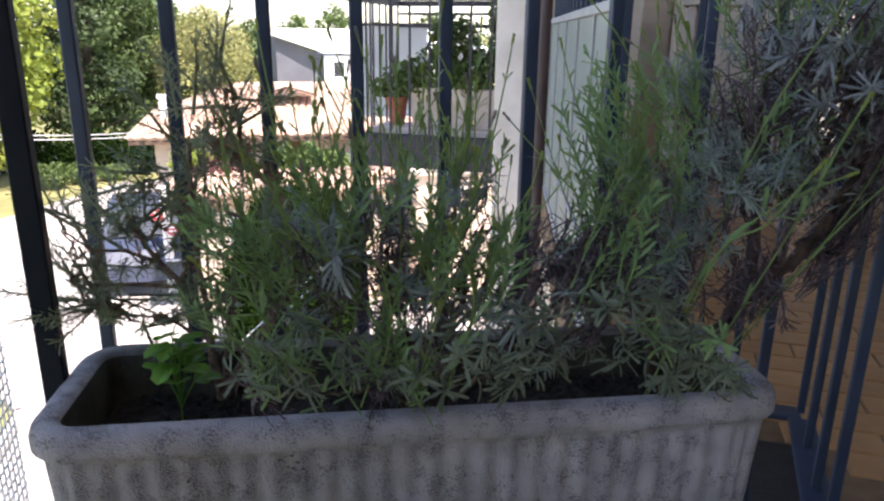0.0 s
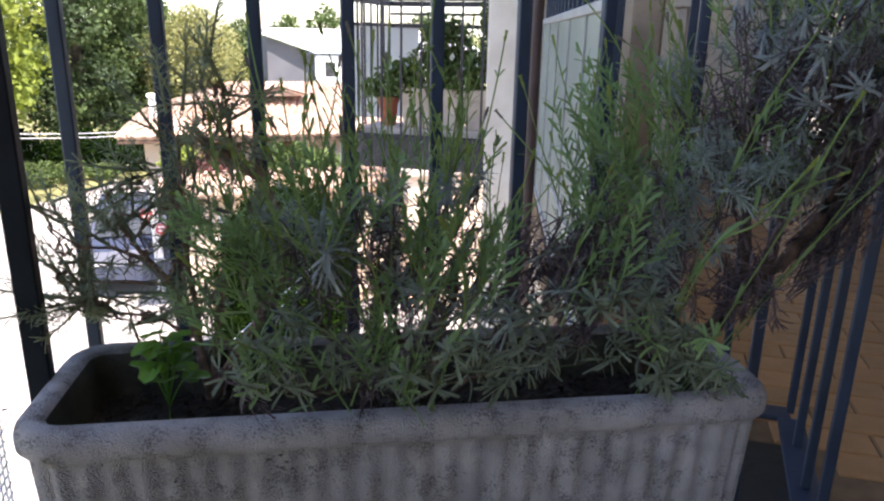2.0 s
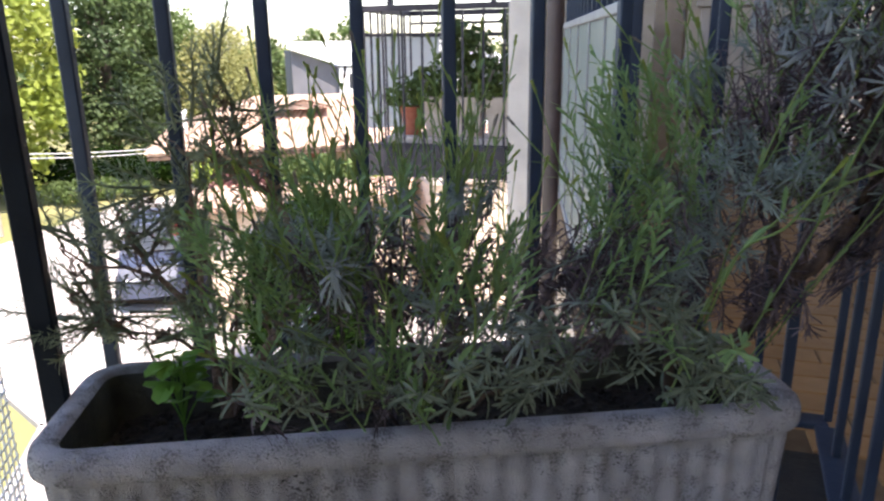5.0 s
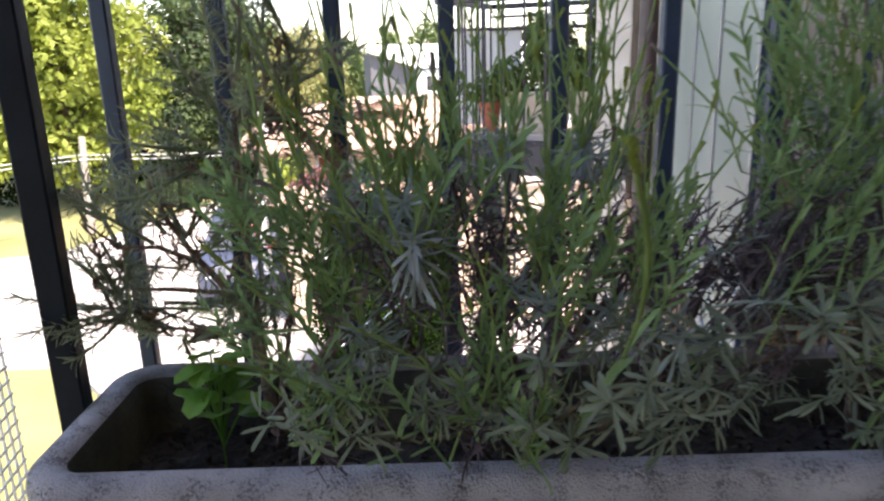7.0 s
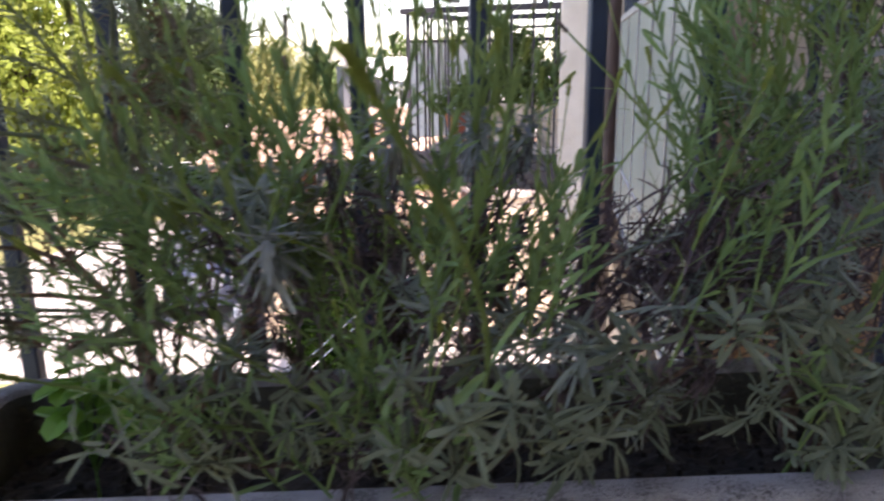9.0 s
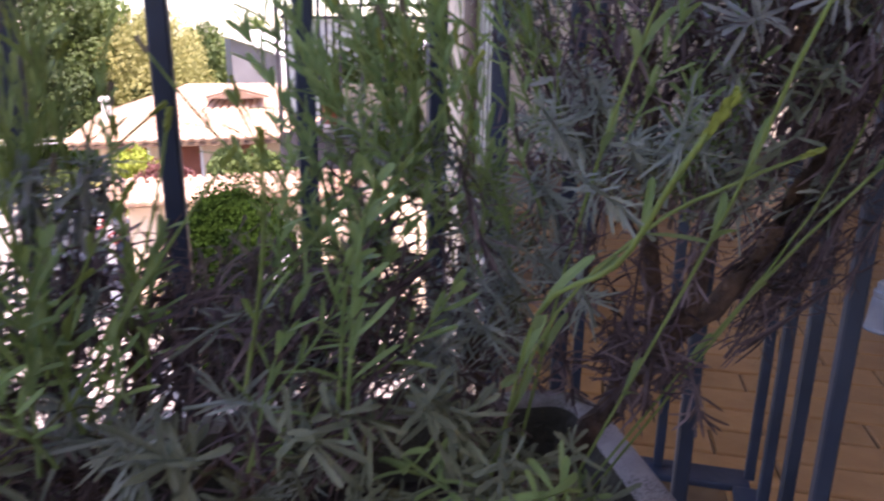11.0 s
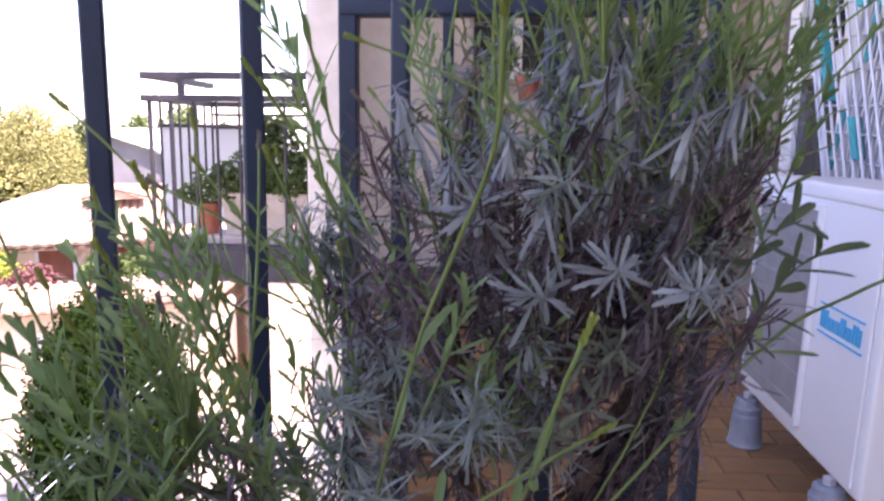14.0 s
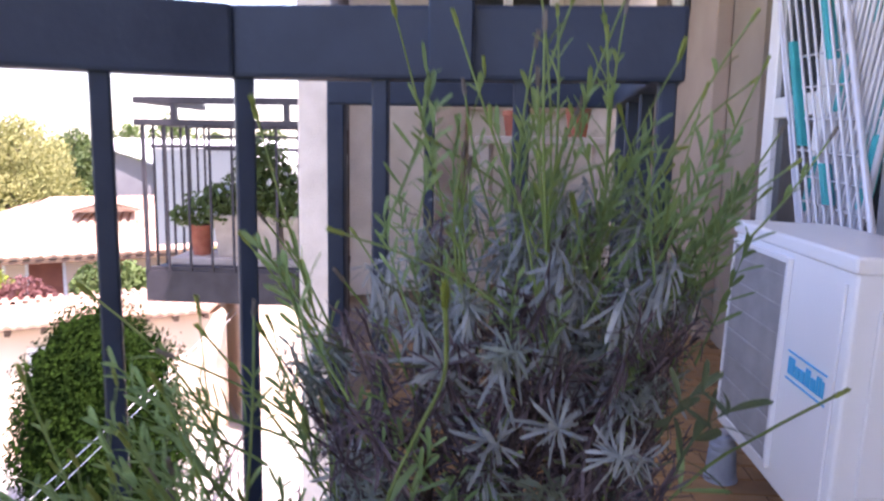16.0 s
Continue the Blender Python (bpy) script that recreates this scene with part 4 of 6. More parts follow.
lavender((0.50, 0.71, 0.352), "tall silver lavender bush leaning over the planter's end towards the railing",
         [([(0.50, 0.72, 0.345), (0.56, 0.71, 0.43), (0.615, 0.70, 0.50), (0.640, 0.69, 0.58), (0.640, 0.68, 0.70)], 0.013),
          ([(0.615, 0.70, 0.50), (0.690, 0.69, 0.58), (0.715, 0.67, 0.66), (0.715, 0.65, 0.76)], 0.009),
          ([(0.615, 0.70, 0.50), (0.590, 0.69, 0.62), (0.580, 0.69, 0.72), (0.585, 0.69, 0.80)], 0.007),
          ([(0.640, 0.69, 0.58), (0.640, 0.66, 0.68), (0.650, 0.63, 0.76), (0.660, 0.63, 0.82)], 0.006),
          ([(0.50, 0.72, 0.345), (0.49, 0.68, 0.42), (0.49, 0.63, 0.46), (0.49, 0.60, 0.48)], 0.003),
          ([(0.50, 0.72, 0.345), (0.48, 0.71, 0.46), (0.46, 0.69, 0.54), (0.45, 0.68, 0.61)], 0.007)],
         {"palm": [(0.612, 0.650, 0.707), (0.655, 0.650, 0.795), (0.640, 0.650, 0.757), (0.687, 0.650, 0.818), (0.690, 0.650, 0.765), (0.590, 0.698, 0.854), (0.590, 0.649, 0.825), (0.636, 0.617, 0.842), (0.702, 0.589, 0.849), (0.580, 0.720, 0.839), (0.530, 0.791, 0.764), (0.681, 0.598, 0.829),
                   (0.595, 0.698, 0.798), (0.577, 0.675, 0.810), (0.631, 0.640, 0.875), (0.697, 0.664, 0.885), (0.534, 0.660, 0.850), (0.660, 0.650, 0.895), (0.720, 0.640, 0.870)],
          "star": [(0.593, 0.630, 0.741), (0.642, 0.540, 0.757), (0.639, 0.600, 0.760), (0.575, 0.817, 0.655)],
          "broad": [(0.625, 0.610, 0.705), (0.611, 0.630, 0.650), (0.360, 0.587, 0.547), (0.375, 0.600, 0.505), (0.412, 0.600, 0.531), (0.436, 0.600, 0.500),
                    (0.478, 0.600, 0.495), (0.508, 0.600, 0.441), (0.481, 0.610, 0.475), (0.413, 0.600, 0.540), (0.470, 0.630, 0.420), (0.462, 0.575, 0.484), (0.491, 0.565, 0.440),
                    (0.449, 0.580, 0.516)],
          "green": [(0.516, 0.702, 0.662), (0.604, 0.660, 0.647), (0.433, 0.720, 0.660), (0.446, 0.652, 0.646), (0.373, 0.680, 0.690), (0.379, 0.680, 0.670), (0.354, 0.680, 0.625),
                    (0.370, 0.680, 0.600), (0.403, 0.680, 0.660), (0.417, 0.670, 0.670), (0.436, 0.680, 0.640), (0.696, 0.584, 0.870), (0.783, 0.640, 0.870), (0.793, 0.640, 0.830),
                    (0.763, 0.640, 0.800), (0.565, 0.650, 0.890), (0.621, 0.640, 0.895), (0.490, 0.650, 0.820), (0.507, 0.700, 0.700)],
          "silver": [(0.482, 0.768, 0.617), (0.419, 0.700, 0.593), (0.411, 0.700, 0.570), (0.447, 0.700, 0.620), (0.510, 0.700, 0.639), (0.560, 0.700, 0.652), (0.609, 0.728, 0.649),
                     (0.535, 0.680, 0.704), (0.578, 0.690, 0.662), (0.721, 0.680, 0.634)],
          "dry": [(0.632, 0.641, 0.770), (0.553, 0.690, 0.737), (0.626, 0.690, 0.789), (0.738, 0.670, 0.715), (0.760, 0.660, 0.750),
                  (0.589, 0.687, 0.520), (0.493, 0.710, 0.535), (0.544, 0.700, 0.510), (0.598, 0.700, 0.490), (0.634, 0.700, 0.520), (0.560, 0.690, 0.560), (0.700, 0.690, 0.570),
                  (0.453, 0.745, 0.518), (0.493, 0.745, 0.543), (0.722, 0.690, 0.560), (0.708, 0.690, 0.590), (0.560, 0.63, 0.540)],
          "oblong": [(0.688, 0.565, 0.765), (0.700, 0.565, 0.735)]},
         [((0.640, 0.700, 0.720), (0.120, 0.055, 0.120), 16, ("dry", "palm", "dry", "star")),
          ((0.655, 0.670, 0.830), (0.125, 0.070, 0.075), 17, ("palm", "palm", "green")),
          ((0.455, 0.690, 0.570), (0.075, 0.060, 0.080), 14, ("tuft", "green", "fan", "tuft", "silver")),
          ((0.455, 0.690, 0.690), (0.055, 0.065, 0.075), 8, ("green", "green", "tuft", "fan")),
          ((0.500, 0.660, 0.455), (0.075, 0.050, 0.040), 5, ("broad", "green")),
          ((0.570, 0.680, 0.640), (0.080, 0.060, 0.060), 11, ("tuft", "tuft", "green")),
          ((0.715, 0.680, 0.600), (0.040, 0.030, 0.050), 7, ("dry", "tuft", "dry")),
          ((0.680, 0.650, 0.775), (0.055, 0.035, 0.065), 8, ("tuft", "silver", "palm")),
          ((0.545, 0.750, 0.790), (0.030, 0.035, 0.080), 5, ("tuft", "silver")),
          ((0.745, 0.660, 0.830), (0.075, 0.045, 0.070), 8, ("palm", "green")),
          ((0.740, 0.670, 0.760), (0.060, 0.050, 0.090), 10, ("palm", "dry", "palm"))],
         [(0.464, 0.700, 0.824), (0.415, 0.700, 0.803), (0.570, 0.792, 0.859), (0.565, 0.640, 0.935), (0.762, 0.640, 0.935), (0.709, 0.640, 0.955), (0.511, 0.660, 0.880)],
         [(8, (0.53, 0.72, 0.74), (0.10, 0.20), (-0.55, 0.0, 0.9)), (18, (0.63, 0.64, 0.86), (0.08, 0.19), (0.0, 0.0, 1.0)), (7, (0.76, 0.63, 0.83), (0.09, 0.18), (0.6, -0.05, 0.75)),
          (7, (0.42, 0.69, 0.64), (0.06, 0.15), (-0.15, -0.1, 1.0))],
         (0.64, 0.69), 12)

plant("rosemary_bush", (-0.041, 0.885, 0.352), "straggly dark green rosemary with bare brown twigs in the planter", [
    ((-0.186, 0.890, 0.565), (0.030, 0.020, 0.035), 7, {"needle": 1.9}),
    ((-0.171, 0.895, 0.500), (0.045, 0.025, 0.025), 9, {"needle": 1.9}),
    ((-0.116, 0.890, 0.565), (0.035, 0.025, 0.040), 8, {"needle": 1.9}),
    ((-0.116, 0.895, 0.470), (0.045, 0.025, 0.025), 7, {"needle": 1.9}),
    ((-0.056, 0.890, 0.585), (0.018, 0.022, 0.095), 13, {"needle": 1.2}),
    ((-0.091, 0.895, 0.640), (0.025, 0.020, 0.030), 7, {"needle": 1.3}),
    ((-0.016, 0.895, 0.685), (0.030, 0.020, 0.045), 7, {"needle": 1.3}),
    ((0.044, 0.890, 0.650), (0.035, 0.025, 0.025), 7, {"needle": 1.2}),
    ((-0.006, 0.890, 0.540), (0.045, 0.025, 0.060), 8, {"needle": 1.3}),
    ((-0.051, 0.895, 0.690), (0.045, 0.020, 0.040), 6, {"needle": 1.4}),
    ((-0.011, 0.895, 0.745), (0.028, 0.018, 0.035), 8, {"needle": 1.4}),
    ((-0.076, 0.895, 0.600), (0.040, 0.022, 0.045), 6, {"needle": 1.3}),
], [([(-0.041, 0.885, 0.345), (-0.048, 0.888, 0.43), (-0.064, 0.890, 0.484), (-0.100, 0.890, 0.54), (-0.130, 0.890, 0.596), (-0.136, 0.890, 0.62)], 0.0055),
    ([(-0.100, 0.890, 0.54), (-0.136, 0.892, 0.555), (-0.169, 0.892, 0.558), (-0.200, 0.890, 0.584)], 0.0030),
    ([(-0.064, 0.890, 0.484), (-0.082, 0.892, 0.505), (-0.136, 0.894, 0.512), (-0.200, 0.892, 0.518)], 0.0036),
    ([(-0.048, 0.888, 0.43), (-0.096, 0.892, 0.462), (-0.156, 0.894, 0.478)], 0.0030),
    ([(-0.041, 0.885, 0.345), (-0.051, 0.890, 0.50), (-0.058, 0.890, 0.60), (-0.052, 0.892, 0.68)], 0.0045),
    ([(-0.041, 0.885, 0.345), (0.024, 0.890, 0.44), (0.076, 0.890, 0.527), (0.056, 0.890, 0.603), (0.036, 0.890, 0.635), (0.004, 0.890, 0.663), (-0.034, 0.890, 0.696)], 0.0085),
    ([(0.004, 0.890, 0.663), (0.008, 0.892, 0.70), (0.001, 0.892, 0.74)], 0.0028),
    ([(-0.041, 0.885, 0.345), (-0.021, 0.886, 0.45), (-0.006, 0.888, 0.55)], 0.0040)], 13, thin=0.0009, branches=3, wood=M_ROSEWOOD)

# a few stout flower stalks with plump buds that stand out from the bushes

def stout(pts, label):
    """One long flower stalk on its own, as a thing rooted in the planter."""
    th = thing("flower_stalk", pts[0], label, "flower stalk", "stout flower stalks")
    o = Vector(pts[0])
    pts = [Vector(p) - o for p in pts]
    bm = bmesh.new()
    n = len(pts) - 1
    fine = []
    for i in range(n * 4 + 1):
        f = i / 4
        k = min(int(f), n - 1)
        p0, p1, p2, p3 = pts[max(k - 1, 0)], pts[k], pts[k + 1], pts[min(k + 2, n)]
        u = f - k
        fine.append(0.5 * ((2 * p1) + (p2 - p0) * u + (2 * p0 - 5 * p1 + 4 * p2 - p3) * u * u + (3 * p1 - p0 - 3 * p2 + p3) * u ** 3))
    bm_tube(bm, fine, 0.0011, 6)
    part("stem", bm, M_STALK, th, smooth=True)
    r = random.Random(len(fine))
    for i in (3, 6, 8):
        if i >= len(fine) - 3:
            continue
        d = (fine[i + 1] - fine[i]).normalized()
        sd = d.orthogonal().normalized()
        for s in (-1, 1):
            bm = bmesh.new()
            leaf(bm, fine[i], d * 0.75 + sd * s * 0.6, Vector((0, -0.3, 1)), 0.034 * r.uniform(0.8, 1.1), 0.0050, 0.15, blunt=0.85)
            part("leaf", bm, M_GREEN, th)
    d = (fine[-1] - fine[-2]).normalized()
    bm = bmesh.new()
    for k in range(6):
        for a in range(4):
            az = a * math.pi / 2 + k * 0.8
            u = d.orthogonal().normalized()
            v = d.cross(u)
            leaf(bm, fine[-1] + d * (0.0028 * k - 0.004), d * 0.9 + (u * math.cos(az) + v * math.sin(az)) * 0.25, d, 0.0070, 0.0030, -0.15, blunt=0.9)
    part("bud", bm, M_BUD, th, "yellow-green flower bud")


stout([(0.205, 0.72, 0.352), (0.192, 0.62, 0.47), (0.178, 0.51, 0.578), (0.152, 0.43, 0.650), (0.121, 0.374, 0.700)], "stout lavender flower stalk with a yellow-green bud")
stout([(0.45, 0.690, 0.352), (0.445, 0.60, 0.52), (0.434, 0.54, 0.620), (0.445, 0.50, 0.653), (0.438, 0.462, 0.692), (0.437, 0.447, 0.709)], "stout curved lavender flower stalk with a plump bud")
stout([(0.48, 0.690, 0.352), (0.50, 0.64, 0.60), (0.511, 0.600, 0.725), (0.517, 0.570, 0.783), (0.512, 0.53, 0.828), (0.495, 0.498, 0.870)], "long upright lavender flower stalk with a bud")
stout([(0.52, 0.700, 0.352), (0.62, 0.62, 0.58), (0.702, 0.560, 0.717), (0.775, 0.560, 0.741), (0.854, 0.56, 0.757)], "long arching lavender flower stalk with a bud")
stout([(0.10, 0.740, 0.352), (0.06, 0.68, 0.45), (0.015, 0.635, 0.558), (-0.014, 0.632, 0.585), (-0.035, 0.630, 0.609)], "arching lavender flower stalk with a yellow bud")
stout([(0.46, 0.690, 0.352), (0.472, 0.62, 0.56), (0.518, 0.592, 0.636), (0.575, 0.590, 0.661), (0.615, 0.590, 0.673)], "arching lavender flower stalk with a yellow bud")
stout([(0.51, 0.690, 0.352), (0.55, 0.61, 0.57), (0.561, 0.57, 0.668), (0.552, 0.54, 0.718), (0.548, 0.519, 0.752)], "slanting lavender flower stalk with a green bud")
stout([(0.53, 0.700, 0.352), (0.69, 0.65, 0.62), (0.713, 0.62, 0.76), (0.676, 0.62, 0.828), (0.656, 0.62, 0.890)], "upright lavender flower stalk with a green bud")

# seedling with broad fresh leaves
weed = thing("weed_seedling", (-0.083, 0.815, 0.352), "fresh green broad-leaved seedling in the soil of the planter", "weed", "plants in the planter")
r = random.Random(5)
for k in range(15):
    az, el = k * 2.4, r.uniform(-0.1, 0.7)
    d = Vector((math.cos(az) * math.cos(el), math.sin(az) * math.cos(el), math.sin(el)))
    f = 0.5 + 0.5 * k / 14
    h = Vector((0.026 * math.cos(az) * (1.2 - f), 0.026 * math.sin(az) * (1.2 - f), 0.118 * f))
    bm = bmesh.new()
    bm_tube(bm, [(0, 0, 0.0), (0, 0, 0.05 * f), h * 0.6 + Vector((0, 0, 0.012)), h], 0.0010, 5)
    # three blunt lobes
    for turn, ln in ((0, 1.0), (0.75, 0.75), (-0.75, 0.75)):
        dd = Matrix.Rotation(turn, 3, "Z") @ d
        leaf(bm, h, dd, Vector((0, 0, 1)), r.uniform(0.024, 0.031) * ln, r.uniform(0.019, 0.025) * ln, r.uniform(0.1, 0.5), wide_at=0.6, blunt=0.8)
    part("leaf", bm, M_WEED, weed)

# ---- air conditioner and what stands by the house wall ----
AC_LEN, AC_DEP, AC_LOW, AC_TOP = 0.69, 0.27, 0.150, 0.742
AC_F = pose(1.655, 1.065, 0, 0, 0, WALL_DIR)        # x along the wall from the near end, y out from the front towards the railing
AC_M = AC_F @ pose(0, 0, AC_LOW, 1.8) @ pose(0, 0, -AC_LOW)        # the unit leans back a little on its soft feet
ac = thing("air_conditioner", AC_M, "white outdoor air conditioner with a grey fan grille on feet", "air conditioner")
bm = bmesh.new()
bm_box(bm, (0, -AC_DEP, AC_LOW), (AC_LEN, 0, AC_TOP - 0.03))
bevel(bm, 0.012, 3)
part("casing", bm, M_ACWHITE, ac, smooth=False)
bm = bmesh.new()
bm_box(bm, (-0.006, -AC_DEP - 0.004, AC_TOP - 0.036), (AC_LEN + 0.006, 0.008, AC_TOP))
bevel(bm, 0.011, 3)
part("top_cover", bm, M_ACWHITE, ac)
bm = bmesh.new()
bm_box(bm, (0.30, -0.004, AC_LOW + 0.05), (AC_LEN - 0.035, 0.004, AC_TOP - 0.062))
part("fan_recess", bm, M_GRILLE, ac, "grey fan grille backing")
GR0, GR1, GZ0, GZ1 = 0.30, AC_LEN - 0.035, AC_LOW + 0.05, AC_TOP - 0.062
bm = bmesh.new()
for k in range(62):
    x = GR0 + (GR1 - GR0) * (k + 0.5) / 62
    bm_box(bm, (x - 0.0014, 0.006, GZ0), (x + 0.0014, 0.009, GZ1))
for k in range(7):
    z = GZ0 + (GZ1 - GZ0) * (k + 0.5) / 7
    bm_box(bm, (GR0, 0.0092, z - 0.0016), (GR1, 0.0122, z + 0.0016))
part("grille", bm, M_GRILLE, ac)
for x0, x1, z0, z1 in ((GR0 - 0.012, GR1 + 0.012, GZ1, GZ1 + 0.012), (GR0 - 0.012, GR1 + 0.012, GZ0 - 0.012, GZ0), (GR0 - 0.012, GR0, GZ0, GZ1), (GR1, GR1 + 0.012, GZ0, GZ1)):
    bm = bmesh.new()
    bm_box(bm, (x0, 0.001, z0), (x1, 0.013, z1))
    part("grille_frame", bm, M_ACWHITE, ac)
bm = bmesh.new()
bm_box(bm, (0.030, 0.0015, AC_LOW + 0.02), (0.042, 0.006, AC_TOP - 0.06))
part("corner_strip", bm, M_ACWHITE, ac)
bm = bmesh.new()
bm_box(bm, (-0.010, -AC_DEP + 0.03, AC_LOW + 0.12), (-0.002, -0.045, AC_TOP - 0.10))
bevel(bm, 0.0035, 2)
part("service_cover", bm, M_ACWHITE, ac)
# maker's mark as plain shapes
for x0, x1, z0, z1 in ((0.062, 0.255, 0.486, 0.4895), (0.062, 0.255, 0.424, 0.4275)):
    bm = bmesh.new()
    bm_box(bm, (x0, 0.001, z0), (x1, 0.0035, z1))
    part("mark_line", bm, M_LOGO, ac)
for k, (w, h) in enumerate(((0.030, 0.040), (0.020, 0.028), (0.020, 0.028), (0.020, 0.040), (0.020, 0.028), (0.008, 0.040), (0.008, 0.040), (0.008, 0.036))):
    x = 0.248 - 1.12 * sum(v + 0.0035 for v in (0.030, 0.020, 0.020, 0.020, 0.020, 0.008, 0.008, 0.008)[:k])
    bm = bmesh.new()
    bm_box(bm, (x - 1.12 * w, 0.001, 0.437), (x, 0.0035, 0.437 + h))
    bevel(bm, 0.0012, 1)
    part("mark_block", bm, M_LOGO, ac)
for x, y in ((0.12, 0.02), (0.62, 0.02), (0.12, -0.27), (0.62, -0.27)):
    foot = thing("rubber_foot", AC_F @ pose(x, y - 0.02, 0), "grey-blue ribbed rubber foot under the air conditioner", "foot", "feet of the air conditioner")
    bm = bmesh.new()
    prof = [(0.046, 0), (0.048, 0.006), (0.044, 0.012), (0.038, 0.085), (0.034, 0.092), (0.037, 0.098), (0.037, 0.108), (0.031, 0.112), (0.031, 0.128), (0.024, 0.134)]
    bm_tube(bm, [(0, 0, h) for _, h in prof], [q for q, _ in prof], 20)
    part("rubber_body", bm, M_FOOT, foot)
    bm = bmesh.new()
    bm_tube(bm, [(0, 0, 0.1345), (0, 0, 0.149)], 0.013, 6)
    part("bolt", bm, M_CHROME, foot)

# door in the house wall
door = thing("door_1", Matrix.Translation((*along(-0.12, 0.0), 0)) @ Matrix.Rotation(radians(WALL_DIR), 4, "Z"), "white framed balcony door with dark glass in the house wall", "door", kind="structure")
for x0, x1, z0, z1 in ((0.0, 0.08, 0.02, 2.2), (0.94, 1.04, 0.02, 2.2), (0.08, 0.94, 2.12, 2.2), (0.08, 0.94, 0.02, 0.12), (0.46, 0.56, 0.12, 2.12), (0.08, 0.46, 1.06, 1.14), (0.56, 0.94, 1.06, 1.14)):
    bm = bmesh.new()
    bm_box(bm, (x0, -0.07, z0), (x1, -0.01, z1))
    bevel(bm, 0.005, 1)
    part("frame_bar", bm, M_ACWHITE, door)
for x0, x1 in ((0.08, 0.46), (0.56, 0.94)):
    for z0, z1 in ((0.12, 1.06), (1.14, 2.12)):
        bm = bmesh.new()
        bm_box(bm, (x0, -0.045, z0), (x1, -0.035, z1))
        part("pane", bm, M_GLASSDARK, door)
# added dark sheet that keeps the gap round the frame black, as in shade
bm = bmesh.new()
bm_box(bm, (-0.05, -0.30, 0.0), (1.12, -0.255, 2.25))
part("dark_backing", bm, M_DARK, door)


# folded clothes airers between the unit and the wall
def airer(at, shear, n, height, width, label, spread, teals):
    """A folded airer: two side tubes, thin rods between them, cross wires and plastic joints. shear: how far it leans along the wall."""
    th = thing("clothes_airer", at, label, "clothes airer", "folded clothes airers")
    lean = lambda x, z: x + shear * z
    for x in (0, width):
        bm = bmesh.new()
        bm_tube(bm, [(lean(x, 0), 0, 0.0), (lean(x, height - 0.03), 0, height - 0.03), (lean(x, height) + (0.03 if x == 0 else -0.03), 0, height)], 0.010, 10)
        part("side_tube", bm, M_CHROME, th)
    for k in range(n):
        x = width * (k + 1) / (n + 1)
        bm = bmesh.new()
        bm_tube(bm, [(lean(x, 0.25), 0.004, 0.25), (lean(x, height) + spread * (k / n - 0.5), 0.004, height - 0.02)], 0.0048, 8)
        part("rod", bm, M_CHROME, th)
    for z in (0.25, 0.50, 0.76, 0.84, 0.92, 1.02, 1.12, 1.22, height - 0.02):
        bm = bmesh.new()
        bm_tube(bm, [(lean(0, z), -0.009, z), (lean(width, z), -0.009, z + 0.02)], 0.0036, 6)
        part("cross_wire", bm, M_CHROME, th)
    for x, z, h in teals:
        bm = bmesh.new()
        vs = bm_box(bm, (x, -0.016, z), (x + 0.030, 0.014, z + h))
        for q in vs:
            q.co.x += shear * q.co.z
        bevel(bm, 0.006, 2)
        part("teal_joint", bm, M_TEAL, th, "teal plastic joint")
    return th


airer(AC_F @ pose(0.22, -0.300, 0), 0.42, 8, 1.60, 0.46, "folded white wire clothes airer with teal joints beside the wall", 0.05, [(0.36, 0.95, 0.34), (0.10, 1.20, 0.22), (0.22, 0.78, 0.12)])
airer(AC_F @ pose(0.98, -0.345, 0), -0.36, 16, 1.50, 0.34, "second folded wire clothes airer with teal plastic hinges", 0.04, [(0.315, 0.74, 0.18), (0.0, 0.95, 0.14), (0.16, 1.28, 0.08), (0.02, 1.20, 0.10)])
airer(AC_F @ pose(0.86, -0.325, 0), -0.30, 9, 1.45, 0.30, "third folded wire clothes airer with teal plastic hinges", 0.02, [(0.0, 0.78, 0.20), (0.27, 1.05, 0.16)])

# bulkhead lamp
lamp = thing("wall_lamp", Matrix.Translation((*along(1.90, 0.081), 1.74)) @ Matrix.Rotation(radians(WALL_DIR), 4, "Z"), "black caged bulkhead lamp with an opal glass on the house wall", "lamp")
bm = bmesh.new()
bm_box(bm, (-0.06, 0, -0.10), (0.06, 0.025, 0.10))
bevel(bm, 0.01, 2)
part("base", bm, M_DARK, lamp)
bm = bmesh.new()
bmesh.ops.create_uvsphere(bm, u_segments=16, v_segments=10, radius=0.05, matrix=pose(0, 0.045, 0) @ Matrix.Diagonal((0.85, 0.9, 1.7, 1)))
part("glass", bm, M_LAMPGLASS, lamp, "opal glass", smooth=True)
for s in (-1, 1):
    bm = bmesh.new()
    bm_tube(bm, [(s * 0.025, 0.02, -0.095), (s * 0.025, 0.095, -0.07), (s * 0.025, 0.105, 0), (s * 0.025, 0.095, 0.07), (s * 0.025, 0.02, 0.095)], 0.005, 6)
    part("guard_bar", bm, M_DARK, lamp)

